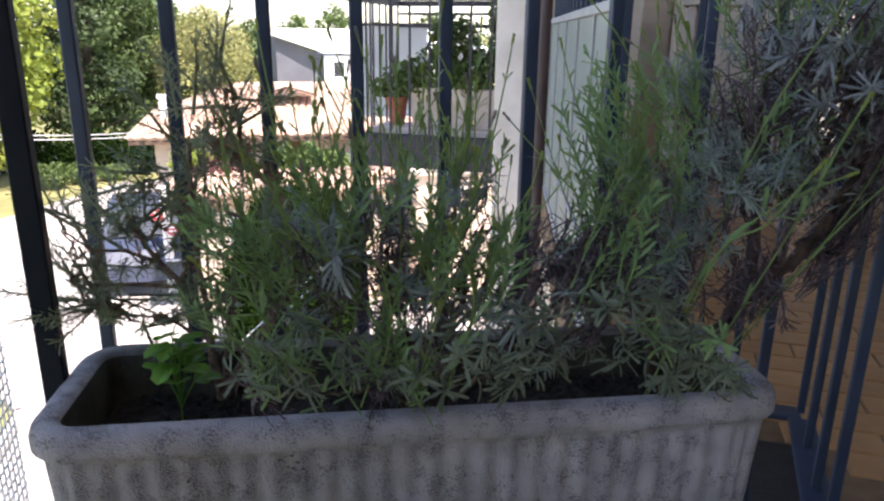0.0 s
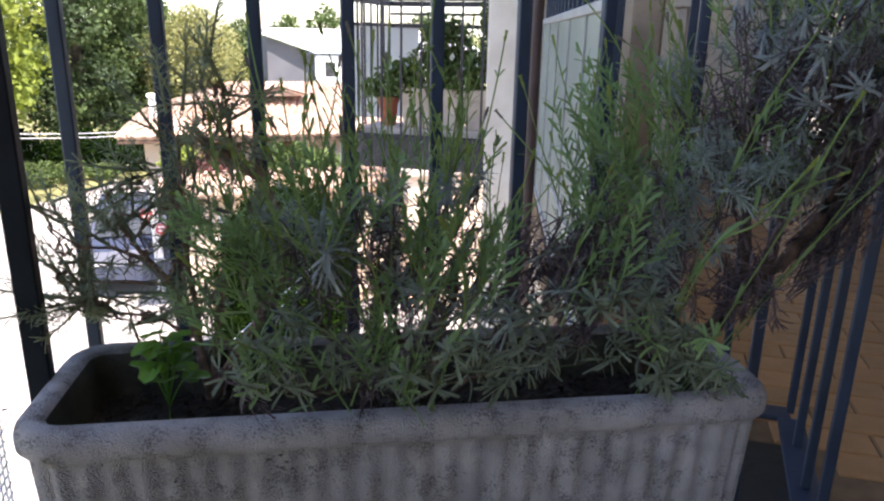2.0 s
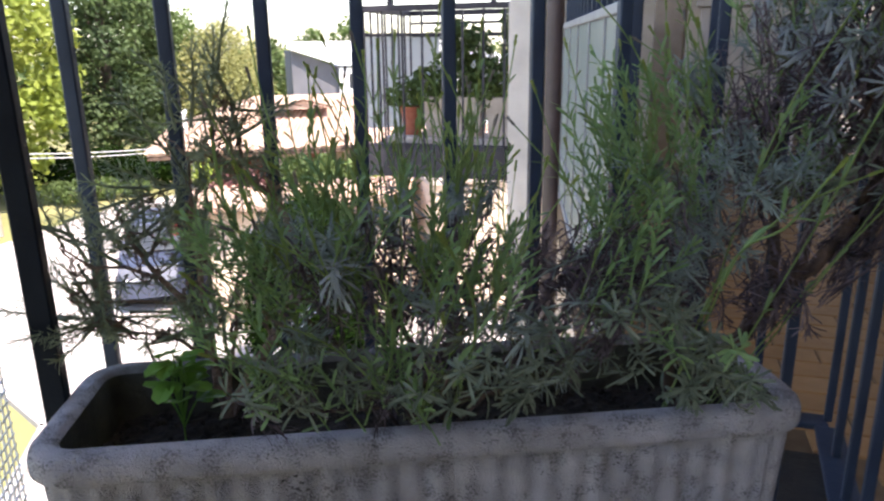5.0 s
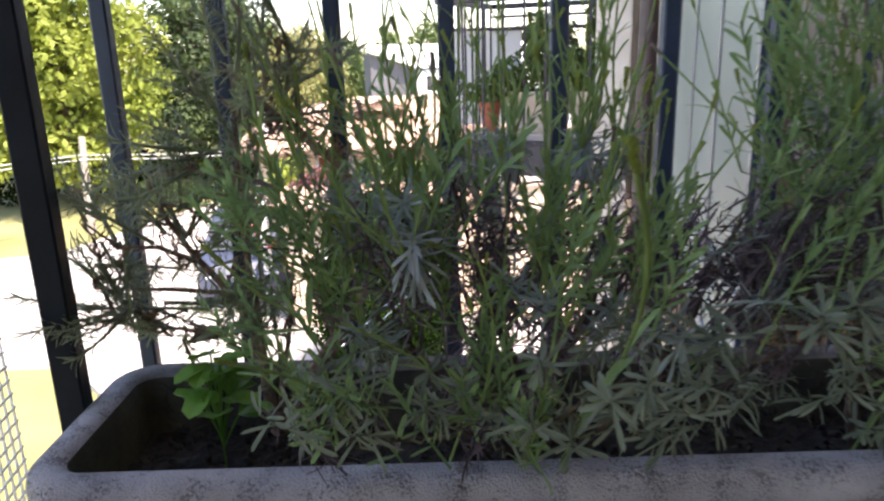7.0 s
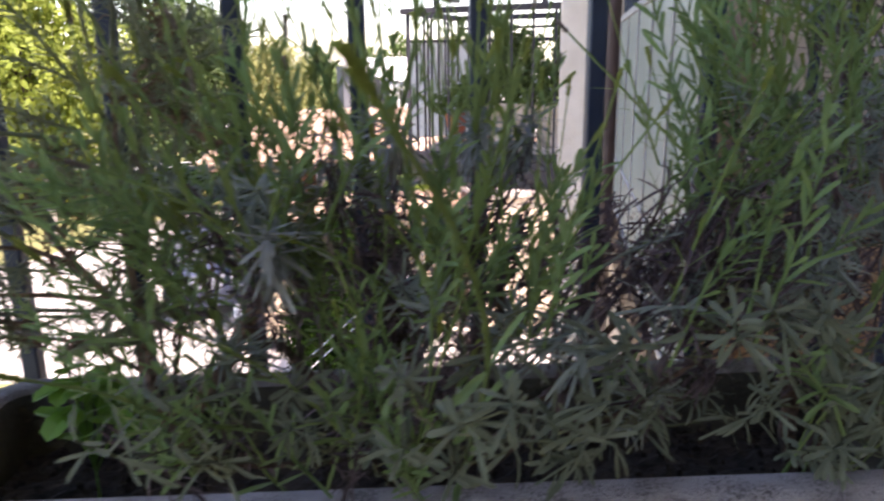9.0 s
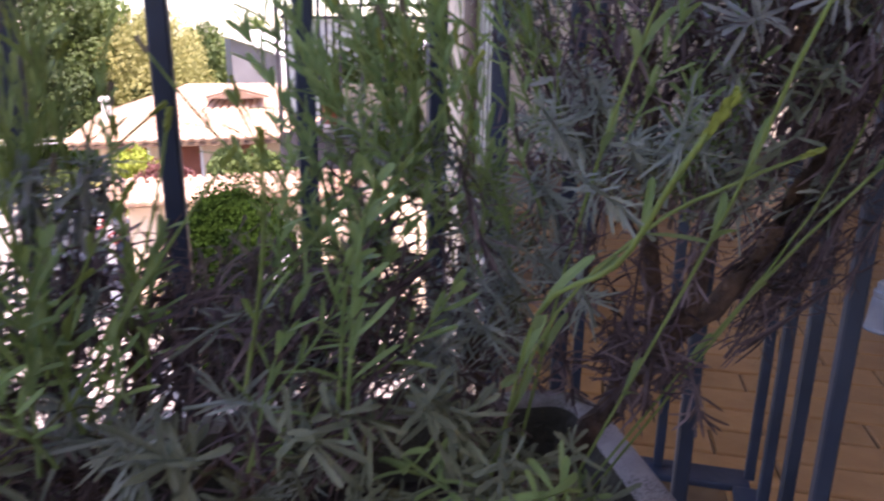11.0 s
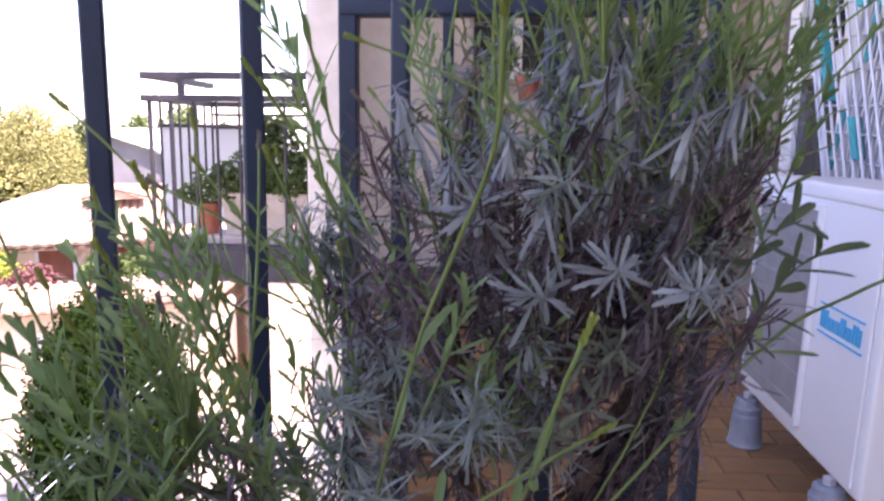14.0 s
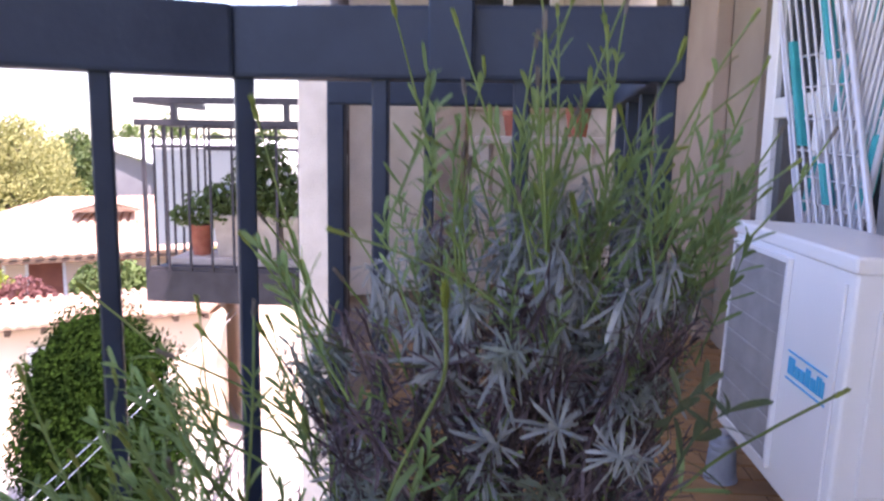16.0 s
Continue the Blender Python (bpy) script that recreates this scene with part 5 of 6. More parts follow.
# window in the end wall
win = thing("window_1", pose(2.645, 4.40, 1.20, 0, 0, -1.04), "white framed window with a pale sill in the end wall", "window", kind="structure")
for x0, x1, z0, z1 in ((0, 0.06, 0, 0.9), (0.74, 0.80, 0, 0.9), (0.06, 0.74, 0, 0.06), (0.06, 0.74, 0.84, 0.9), (0.37, 0.43, 0.06, 0.84)):
    bm = bmesh.new()
    bm_box(bm, (x0, 0.05, z0), (x1, 0.11, z1))
    part("window_frame", bm, M_ACWHITE, win)
for x0, x1 in ((0.06, 0.37), (0.43, 0.74)):
    bm = bmesh.new()
    bm_box(bm, (x0, 0.075, 0.06), (x1, 0.082, 0.84))
    part("pane", bm, M_GLASSDARK, win)
bm = bmesh.new()
bm_box(bm, (-0.05, -0.07, -0.04), (0.85, 0.045, -0.002))
bevel(bm, 0.006, 1)
part("window_sill", bm, M_TROUGH, win)

# slatted shelf with pots at the end of the balcony
shelf = thing("plant_shelf", pose(1.88, 2.85, 0, 0, 0, -36), "pale wooden slatted plant shelf with flower pots", "shelf")
for z in (0.52, 0.94):
    bm = bmesh.new()
    bm_box(bm, (0, 0, z), (0.55, 0.26, z + 0.035))
    bevel(bm, 0.004, 1)
    part("board", bm, M_TROUGH, shelf)
for x in (0.02, 0.49):
    for y in (0.02, 0.20):
        bm = bmesh.new()
        bm_box(bm, (x, y, 0), (x + 0.04, y + 0.04, 0.94))
        bevel(bm, 0.004, 1)
        part("leg", bm, M_TROUGH, shelf)
for k in range(9):
    bm = bmesh.new()
    bm_box(bm, (0.07 + 0.047 * k, 0.19, 0.1), (0.088 + 0.047 * k, 0.20, 0.5))
    part("slat", bm, M_WOOD, shelf)
col = bmesh.new()
bm_box(col, (0, 0, 0), (0.13, 0.13, 1.12))
bevel(col, 0.01, 2)
col.transform(pose(1.76, 2.98, 0, 0, 0, -36))
solid("wooden_post", col, M_WOOD, "weathered brown wooden post on the tiled balcony", "post")


def pot(at, radius, height, label, material=M_TERRA, group="flower pots"):
    th = thing("flower_pot", at, label, "flower pot", group)
    bm = bmesh.new()
    prof = [(0.70, 0), (0.90, 0.78), (1.0, 0.80), (1.0, 1.0), (0.90, 1.0), (0.86, 0.86), (0.0, 0.86)]
    bm_tube(bm, [(0, 0, height * h) for _, h in prof[:4]], [radius * q for q, _ in prof[:4]], 24)
    part("pot_body", bm, material, th)
    return th


SH = pose(1.88, 2.85, 0, 0, 0, -36)
pot(SH @ pose(0.15, 0.19, 0.976), 0.052, 0.11, "terracotta flower pot on the plant shelf")
pot(SH @ pose(0.42, 0.15, 0.976), 0.055, 0.12, "terracotta flower pot on the plant shelf")

# ---- leaves for trees and shrubs ----
def leaf_cloud(name, blobs, n, size, material, parent, seed, flat=0.5, label=""):
    """Many small bent leaf sprays over the skins of rounded volumes (centre, radii), with gaps."""
    g = np.random.default_rng(seed)
    vol = np.array([b[1][0] * b[1][1] + b[1][0] * b[1][2] + b[1][1] * b[1][2] for b in blobs])
    pick = g.choice(len(blobs), n, p=vol / vol.sum())
    cen, rad = np.array([b[0] for b in blobs])[pick], np.array([b[1] for b in blobs])[pick]
    d = g.normal(size=(n, 3))
    d /= np.linalg.norm(d, axis=1)[:, None]
    lump = np.array([noise.noise(Vector(v * 2.6 + c)) for v, c in zip(d, cen)])
    dist = (g.uniform(0.25, 1.0, n) ** 0.45) * (1 + 0.30 * lump)
    at = cen + d * rad * dist[:, None]
    u = d * (1 - flat) + g.normal(size=(n, 3)) * 0.55 + np.array([0, 0, 0.15])
    u /= np.linalg.norm(u, axis=1)[:, None]
    v = np.cross(u, g.normal(size=(n, 3)))
    v /= np.linalg.norm(v, axis=1)[:, None]
    w = np.cross(u, v)
    s = size * g.uniform(0.55, 1.35, n)[:, None]
    a, b2, c, e = at - v * s * 0.5, at + w * s * 0.32 + u * s * 0.1, at + v * s * 0.6, at - w * s * 0.32 + u * s * 0.1
    verts = np.stack([a, b2, c, e], 1).reshape(-1, 3)
    idx = np.arange(n * 4).reshape(-1, 4)
    faces = np.concatenate([idx[:, [0, 1, 2]], idx[:, [0, 2, 3]]])
    me = bpy.data.meshes.new(name)
    me.from_pydata(verts.tolist(), [], faces.tolist())
    me.materials.append(material)
    ob = new(name, me)
    ob.parent = parent
    ob["kind"] = "stuff"
    if label:
        ob["label"] = label
    return ob


def tree(name, at, top, spread, material, label, seed, n=5200, size=0.26, low=0.35, blobs_n=16, category="tree", narrow=1.0):
    """A tree on the ground: a tapered trunk with limbs, and a crown of leaf sprays in uneven clumps. top: its height."""
    r = random.Random(seed)
    th = thing(name, at, label, category, "trees beyond the road")
    wood = bmesh.new()
    tr = 0.022 * top + 0.05
    bm_tube(wood, [(0, 0, -0.1), (0.05, 0.02, top * 0.3), (-0.04, 0.05, top * 0.6), (0.03, 0, top * 0.86)], [tr, tr * 0.75, tr * 0.45, tr * 0.12], 10)
    blobs = []
    for k in range(blobs_n):
        f = low + (1 - low) * (k + 0.5) / blobs_n
        az = k * 2.4 + r.uniform(-0.4, 0.4)
        prof = math.sin(math.pi * min(1, 0.18 + 0.82 * (f - low) / (1 - low))) ** 0.7 * narrow
        c = Vector((math.cos(az) * spread * 0.55 * prof, math.sin(az) * spread * 0.55 * prof, top * f * 0.93))
        rr = spread * r.uniform(0.34, 0.55) * (0.5 + 0.5 * prof)
        blobs.append((tuple(c), (rr, rr, rr * r.uniform(0.7, 1.0))))
        bm_tube(wood, [(0, 0, top * f * 0.6), c * 0.5 + Vector((0, 0, top * f * 0.33)), c], [tr * 0.35, tr * 0.2, tr * 0.06], 6)
    part("trunk", wood, M_BARK, th)
    leaf_cloud("crown", blobs, n, size, material, th, seed)
    return th


# ---- ground ----
bm = bmesh.new()
gx = [-1500, -400, -120] + [-60 + 2.4 * i for i in range(51)] + [120, 400, 1500]
gy = [-1500, -300, -40] + [-10 + 2.4 * i for i in range(46)] + [160, 500, 2500]
gv = [[bm.verts.new((x, y, GROUND + (0.10 * noise.noise(Vector((x * 0.15, y * 0.15, 0))) - 0.09 if y > 27 or x < -9 else -0.012))) for y in gy] for x in gx]
for i in range(len(gx) - 1):
    for j in range(len(gy) - 1):
        bm.faces.new((gv[i][j], gv[i + 1][j], gv[i + 1][j + 1], gv[i][j + 1]))
solid("ground", bm, M_GRASS, "dry summer grass round the houses", "ground", kind="structure", smooth=True)
flat_poly("pavement", [(-2.9, -8), (-2.9, 9.5), (-4.3, 11.6), (-9.0, 12.2), (-14.0, 13.4), (-14.0, 17.6), (-6.9, 18.5), (-5.4, 21.4), (-3.5, 25.0), (-1.5, 26.2), (9, 26.2), (9, -8)], GROUND + 0.002, 0.03, M_PAVE,
          "pale sunlit concrete yard and drive below the balcony", "pavement")
bm = bmesh.new()
for p, q in (((-2.9, -8), (-2.9, 9.5)), ((-2.9, 9.5), (-4.3, 11.6)), ((-4.3, 11.6), (-9.0, 12.2)), ((-9.0, 12.2), (-14.0, 13.4)), ((-14.0, 17.6), (-6.9, 18.5)), ((-6.9, 18.5), (-5.4, 21.4)), ((-5.4, 21.4), (-3.5, 25.0))):
    m, length = run(p, q)
    k = bmesh.new()
    bm_box(k, (0, 0, GROUND - 0.02), (length, 0.12, GROUND + 0.09))
    k.transform(m)
    tmp = bpy.data.meshes.new("kerb")
    k.to_mesh(tmp)
    bm.from_mesh(tmp)
    k.free()
solid("kerb", bm, M_PAVE, "pale concrete kerb along the yard", "kerb", kind="structure")


# ---- houses ----
def tiled_slope(parent, a, b, c, d, pitch=0.22, name="roof"):
    """A clay roof slope: a-b along the eave, d-c along the ridge, with raised rows of tiles from eave to ridge."""
    a, b, c, d = (Vector(v) for v in (a, b, c, d))
    nrm = (b - a).cross(d - a).normalized()
    bm = bmesh.new()
    bot = [bm.verts.new(v - nrm * 0.06) for v in (a, b, c, d)]
    up = [bm.verts.new(v) for v in (a, b, c, d)]
    bm.faces.new(bot[::-1])
    bm.faces.new(up)
    for k in range(4):
        bm.faces.new((bot[k], bot[(k + 1) % 4], up[(k + 1) % 4], up[k]))
    roof = part(name, bm, M_ROOF, parent)
    n = max(4, int((b - a).length / pitch))
    for k in range(n):
        f = (k + 0.5) / n
        p, q = a.lerp(b, f), d.lerp(c, f)
        if (q - p).length < 0.1:
            continue
        side = (b - a).normalized() * pitch * 0.30
        prof = [(-side, 0.004), (-side * 0.6, 0.05), (side * 0.6, 0.05), (side, 0.004)]
        bm = bmesh.new()
        rows = [[bm.verts.new(v + o + nrm * h) for o, h in prof] for v in (p - (q - p).normalized() * 0.06, q)]
        for i in range(3):
            bm.faces.new((rows[0][i], rows[0][i + 1], rows[1][i + 1], rows[1][i]))
        bm.faces.new(rows[0])
        part("roof_tile", bm, M_ROOF, roof)
    return roof


def opening(parent, x, y, z, w, h, label, shutter=True, deep=0.05):
    """A window in a wall that faces the camera."""
    bm = bmesh.new()
    for lo, hi in (((x - 0.06, y - 0.03, z - 0.06), (x, y, z + h + 0.06)), ((x + w, y - 0.03, z - 0.06), (x + w + 0.06, y, z + h + 0.06)),
                   ((x, y - 0.03, z + h), (x + w, y, z + h + 0.06)), ((x, y - 0.03, z - 0.06), (x + w, y, z))):
        bm_box(bm, lo, hi)
    win = part("window", bm, M_WHITEHOUSE, parent, label)
    bm = bmesh.new()
    bm_box(bm, (x + 0.002, y - 0.016, z + 0.002), (x + w - 0.002, y - 0.004, z + h - 0.002))
    part("shutter" if shutter else "pane", bm, M_SHUTTER if shutter else M_GLASSDARK, win)


# house with the hipped clay roof
house = thing("house", (0, 0, 0), "cream house with a hipped clay tile roof and white chimney", "house", "houses below the balcony")
EV, RG = -1.33, -0.42
bm = bmesh.new()
bm_box(bm, (-1.75, 16.5, GROUND), (5.6, 21.2, EV))
part("wall", bm, M_HOUSE, house)
tiled_slope(house, (-2.2, 16.0, EV), (6.0, 16.0, EV), (4.0, 18.7, RG), (0.1, 18.7, RG))
tiled_slope(house, (-2.2, 21.6, EV), (-2.2, 16.0, EV), (0.1, 18.7, RG), (0.1, 18.702, RG))
tiled_slope(house, (6.0, 21.6, EV), (-2.2, 21.6, EV), (0.1, 18.7, RG), (4.0, 18.7, RG))
bm = bmesh.new()
bm_box(bm, (-2.2, 15.99, EV - 0.14), (6.0, 16.05, EV - 0.065))
part("gutter", bm, M_EAVE, house)
bm = bmesh.new()
bm_box(bm, (-1.62, 16.9, EV + 0.1), (-1.44, 17.1, -0.60))
bm_box(bm, (-1.65, 16.87, -0.598), (-1.41, 17.13, -0.53))
part("chimney", bm, M_WHITEHOUSE, house, "white rendered chimney")
for x, w, h in ((-1.3, 0.5, 0.6), (-0.35, 0.6, 1.4), (1.0, 0.5, 1.2), (2.5, 0.9, 1.1)):
    opening(house, x, 16.498, EV - 0.2 - h, w, h, "red-brown shuttered window")
# cross gable with dark barge boards
bm = bmesh.new()
v = [bm.verts.new(p) for p in ((0.53, 17.3, -0.62), (1.77, 17.3, -0.62), (1.15, 17.3, -0.44), (0.53, 19.6, -0.62), (1.77, 19.6, -0.62), (1.15, 19.6, -0.44))]
for f in ((0, 1, 2), (3, 5, 4), (0, 2, 5, 3), (1, 4, 5, 2), (0, 3, 4, 1)):
    bm.faces.new([v[i] for i in f])
part("cross_gable", bm, M_ROOF, house)
for s in (-1, 1):
    bm = bmesh.new()
    bm_tube(bm, [(1.15, 17.26, -0.41), (1.15 + s * 0.68, 17.26, -0.59)], 0.035, 4)
    part("barge_board", bm, M_EAVE, house)

# low outbuilding
shed = thing("outbuilding", (0, 0, 0), "low cream outbuilding with a shallow clay tile roof and dark eaves", "house", "houses below the balcony")
bm = bmesh.new()
bm_box(bm, (-0.9, 12.55, GROUND), (2.7, 14.0, -1.95))
part("wall", bm, M_HOUSE, shed)
tiled_slope(shed, (-1.2, 12.2, -1.80), (2.35, 12.2, -1.80), (2.95, 13.1, -1.66), (-1.2, 13.1, -1.66), 0.16)
tiled_slope(shed, (2.95, 14.2, -1.80), (-1.2, 14.2, -1.80), (-1.2, 13.11, -1.66), (2.95, 13.11, -1.66), 0.16)
for k in range(8):
    bm = bmesh.new()
    bm_box(bm, (-1.0 + 0.47 * k, 12.24, -1.96), (-0.92 + 0.47 * k, 12.6, -1.872))
    part("rafter_end", bm, M_EAVE, shed)
opening(shed, -0.2, 12.548, -3.0, 0.5, 0.7, "dark window", shutter=False)
annex = thing("annex", (0, 0, 0), "pale rendered annex wall beside the outbuilding", "house", "houses below the balcony")
bm = bmesh.new()
bm_box(bm, (2.95, 12.0, GROUND), (7.5, 15.0, -1.55))
part("wall", bm, M_HOUSE, annex)
bm = bmesh.new()
bm_box(bm, (2.85, 11.9, -1.548), (7.6, 15.1, -1.47))
part("roof", bm, M_TROUGH, annex)

# white house behind
far_house = thing("house", (0, 0, 0), "white house with a grey gable and a pale roof", "house", "houses below the balcony")
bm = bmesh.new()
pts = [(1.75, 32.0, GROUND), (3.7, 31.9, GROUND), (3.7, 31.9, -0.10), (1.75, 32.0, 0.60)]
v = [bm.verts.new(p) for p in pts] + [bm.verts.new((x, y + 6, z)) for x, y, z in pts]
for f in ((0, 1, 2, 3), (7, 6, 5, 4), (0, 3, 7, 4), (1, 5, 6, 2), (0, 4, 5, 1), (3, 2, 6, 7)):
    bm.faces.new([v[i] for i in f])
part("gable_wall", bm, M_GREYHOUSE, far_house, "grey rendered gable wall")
bm = bmesh.new()
bm_box(bm, (3.71, 31.6, GROUND), (11, 37, -0.12))
part("wall", bm, M_WHITEHOUSE, far_house)
bm = bmesh.new()
v = [bm.verts.new(p) for p in ((1.55, 31.8, 0.70), (3.72, 31.5, -0.02), (11.3, 31.2, -0.05), (11.3, 36.5, 0.98), (1.9, 36.5, 0.98))]
bm.faces.new(v)
bmesh.ops.solidify(bm, geom=bm.faces[:], thickness=0.12)
part("roof", bm, M_WHITEHOUSE, far_house, "pale sheet roof")
for x in (4.1, 5.0, 6.2, 7.4):
    opening(far_house, x, 31.598, -1.0, 0.45, 0.62, "dark window", shutter=False)

# ---- neighbour's cage of flower troughs ----
cage = thing("flower_cage", (0, 0, 0), "grey steel balcony cage with a double top rail for flower troughs", "railing")
CA, CB, CC = (0.838, 5.400), (1.850, 4.768), (1.370, 6.250)
m, length = run(CA, CB)
mb, lb = run(CA, CC)
bm = bmesh.new()
bm_box(bm, (-0.02, 0.0, -0.15), (length, 1.02, 0.065))
bm.transform(m)
part("slab", bm, M_CAGE, cage, "dark grey slab edge")
for z0, z1 in ((1.03, 1.07), (1.17, 1.215)):
    for mm, ll, o in ((m, length, 0.05), (mb, lb, -0.03)):
        bm = bmesh.new()
        bm_box(bm, (-o, -0.025, z0), (ll, 0.025, z1))
        bevel(bm, 0.003, 1)
        bm.transform(mm)
        part("top_rail", bm, M_CAGE, cage)
bm = bmesh.new()
bm_box(bm, (0.02, 0.98, 0.86), (length, 1.01, 0.89))
bm_box(bm, (0.02, 0.98, 1.03), (length, 1.01, 1.07))
bm_box(bm, (0.02, 0.98, 0.96), (length, 1.01, 0.98))
bm.transform(m)
part("back_rail", bm, M_CAGE, cage)
for mm, ll, n in ((m, length, 8), (mb, lb, 7)):
    for k in range(n + 1):
        if mm is mb and k == 0:
            continue
        bm = bmesh.new()
        w = 0.011 if k == 0 else 0.007
        bm_box(bm, (ll * k / n - w, -w, 0.065), (ll * k / n + w, w, 1.03))
        bm.transform(mm)
        part("bar", bm, M_CAGE, cage)
for x in (0.2, 0.95):
    bm = bmesh.new()
    bm_box(bm, (x, -0.02, 1.07), (x + 0.035, 0.02, 1.17))
    bm.transform(m)
    part("spacer", bm, M_CAGE, cage)
bm = bmesh.new()
bm_box(bm, (0.01, 0.01, 0.0655), (length, 0.035, 0.09))
bm.transform(m)
part("bottom_rail", bm, M_CAGE, cage)
bm = bmesh.new()
bm_box(bm, (0.04, 0.24, 0.0655), (length - 0.02, 0.62, 0.1155))
bevel(bm, 0.006, 1)
bm.transform(m)
part("ledge", bm, M_TROUGH, cage, "low pale ledge under the troughs")
for k, (x0, x1) in enumerate(((0.33, 0.81), (0.83, 1.19))):
    tr = thing("flower_trough", m @ pose(x0, 0.30, 0.1157), "pale concrete flower trough with white-flowering plants", "planter", "troughs in the cage")
    bm = bmesh.new()
    vs = bm_box(bm, (0, 0, 0), (x1 - x0, 0.24, 0.30))
    for q in vs:
        if q.co.z < 0.1:
            q.co.x = (q.co.x - (x1 - x0) / 2) * 0.88 + (x1 - x0) / 2
            q.co.y = (q.co.y - 0.12) * 0.8 + 0.12
    bevel(bm, 0.012, 2)
    part("trough_body", bm, M_TROUGH, tr)
    pl = thing("flowering_plant", m @ pose((x0 + x1) / 2, 0.42, 0.4160), "dark green bushy plant with small white flowers", "plant", "plants in the cage")
    h = 0.34 if k == 0 else 0.44
    blobs = [((0.0, 0, 0.12), (0.27, 0.16, 0.18)), ((-0.20, -0.04, 0.06), (0.18, 0.14, 0.15)), ((0.06, 0, 0.30), (0.17, 0.12, h * 0.75)), ((0.18, 0.05, 0.24), (0.14, 0.12, 0.28)), ((0.0, 0.04, 0.42 * h / 0.34), (0.10, 0.09, 0.14))]
    leaf_cloud("foliage", blobs, 4200, 0.040, M_LEAF_MID, pl, 60 + k)
    leaf_cloud("blossom", blobs, 38, 0.05, M_FLOWER, pl, 70 + k)
pot(m @ pose(0.20, 0.42, 0.1157), 0.085, 0.22, "terracotta flower pot in the neighbour's cage")

pl = thing("flowering_plant", m @ pose(0.20, 0.42, 0.3000), "straggly green plant with white flowers in the terracotta pot", "plant", "plants in the cage")
blobs = [((0, 0, 0.12), (0.15, 0.12, 0.14)), ((-0.10, -0.05, 0.10), (0.12, 0.08, 0.07)), ((0.10, 0, 0.20), (0.12, 0.10, 0.12))]
leaf_cloud("foliage", blobs, 1100, 0.036, M_LEAF_MID, pl, 66)
leaf_cloud("blossom", blobs, 14, 0.045, M_FLOWER, pl, 76)
# frosted pane behind the cage, its backlight put into a whiter colour
bm = bmesh.new()
bm_box(bm, (1.02, 6.60, 0.07), (1.72, 6.612, 0.87))
part("frosted_pane", bm, M_FROSTBACKLIT, cage, "frosted pane coloured white for the brightness behind it")
bm = bmesh.new()
bm_box(bm, (1.00, 6.59, 0.872), (1.74, 6.625, 0.90))
part("pane_rail", bm, M_CAGE, cage)

# ---- planting, car, pole ----
TH = thing("thuja", (0.62, 10.0, GROUND), "dense round-topped green thuja beside the yard", "tree")
bm = bmesh.new()
bm_tube(bm, [(0, 0, 0), (0, 0, 2.2)], [0.09, 0.03], 8)
part("trunk", bm, M_BARK, TH)
blobs = [((0, 0, 1.30), (1.02, 0.95, 1.62)), ((0, 0, 2.0), (0.80, 0.76, 0.92)), ((0, 0, 0.8), (1.06, 1.0, 0.85)), ((-0.3, -0.3, 1.2), (0.66, 0.6, 1.2)), ((0.3, -0.28, 1.3), (0.66, 0.6, 1.2))]
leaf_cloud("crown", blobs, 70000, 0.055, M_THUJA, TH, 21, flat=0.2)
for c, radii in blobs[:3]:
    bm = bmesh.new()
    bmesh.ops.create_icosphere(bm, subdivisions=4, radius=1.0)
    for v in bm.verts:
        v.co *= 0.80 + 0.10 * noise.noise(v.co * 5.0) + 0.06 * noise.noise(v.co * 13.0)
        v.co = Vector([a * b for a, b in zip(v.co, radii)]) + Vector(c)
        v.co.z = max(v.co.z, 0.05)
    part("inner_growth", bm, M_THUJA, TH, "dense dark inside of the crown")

# washing line over the yard
line = thing("washing_line", (-0.60, 5.34, GROUND), "two pale cords of a washing line stretched across the yard", "washing line")
bm = bmesh.new()
bm_tube(bm, [(0, 0, 0), (0, 0, 2.06)], 0.022, 10)
part("post", bm, M_POLE, line)
for a, b in (((-0.05, 0.05, 2.0), (3.50, 7.62, 2.0)), ((0.06, -0.02, 2.0), (3.62, 7.59, 2.0))):
    bm = bmesh.new()
    bm_tube(bm, [Vector(a).lerp(Vector(b), f / 10) - Vector((0, 0, 0.03 * math.sin(math.pi * f / 10))) for f in range(11)], 0.0055, 6)
    part("cord", bm, M_CABLE, line)

# low railing in the yard
yard_rail = thing("yard_railing", (1.20, 7.35, GROUND), "dark metal handrail on thin posts in the sunny yard", "railing")
far = Vector((1.40, 3.05, 0))
for z, rad in ((0.90, 0.022), (0.70, 0.010)):
    bm = bmesh.new()
    bm_tube(bm, [Vector((0, 0, z)), far + Vector((0, 0, z))], rad, 8)
    part("handrail" if z > 0.8 else "lower_rail", bm, M_PIPE, yard_rail)
for k in range(9):
    bm = bmesh.new()
    p = far * (k / 8)
    bm_tube(bm, [p, p + Vector((0, 0, 0.89))], 0.010, 6)
    part("post", bm, M_PIPE, yard_rail)

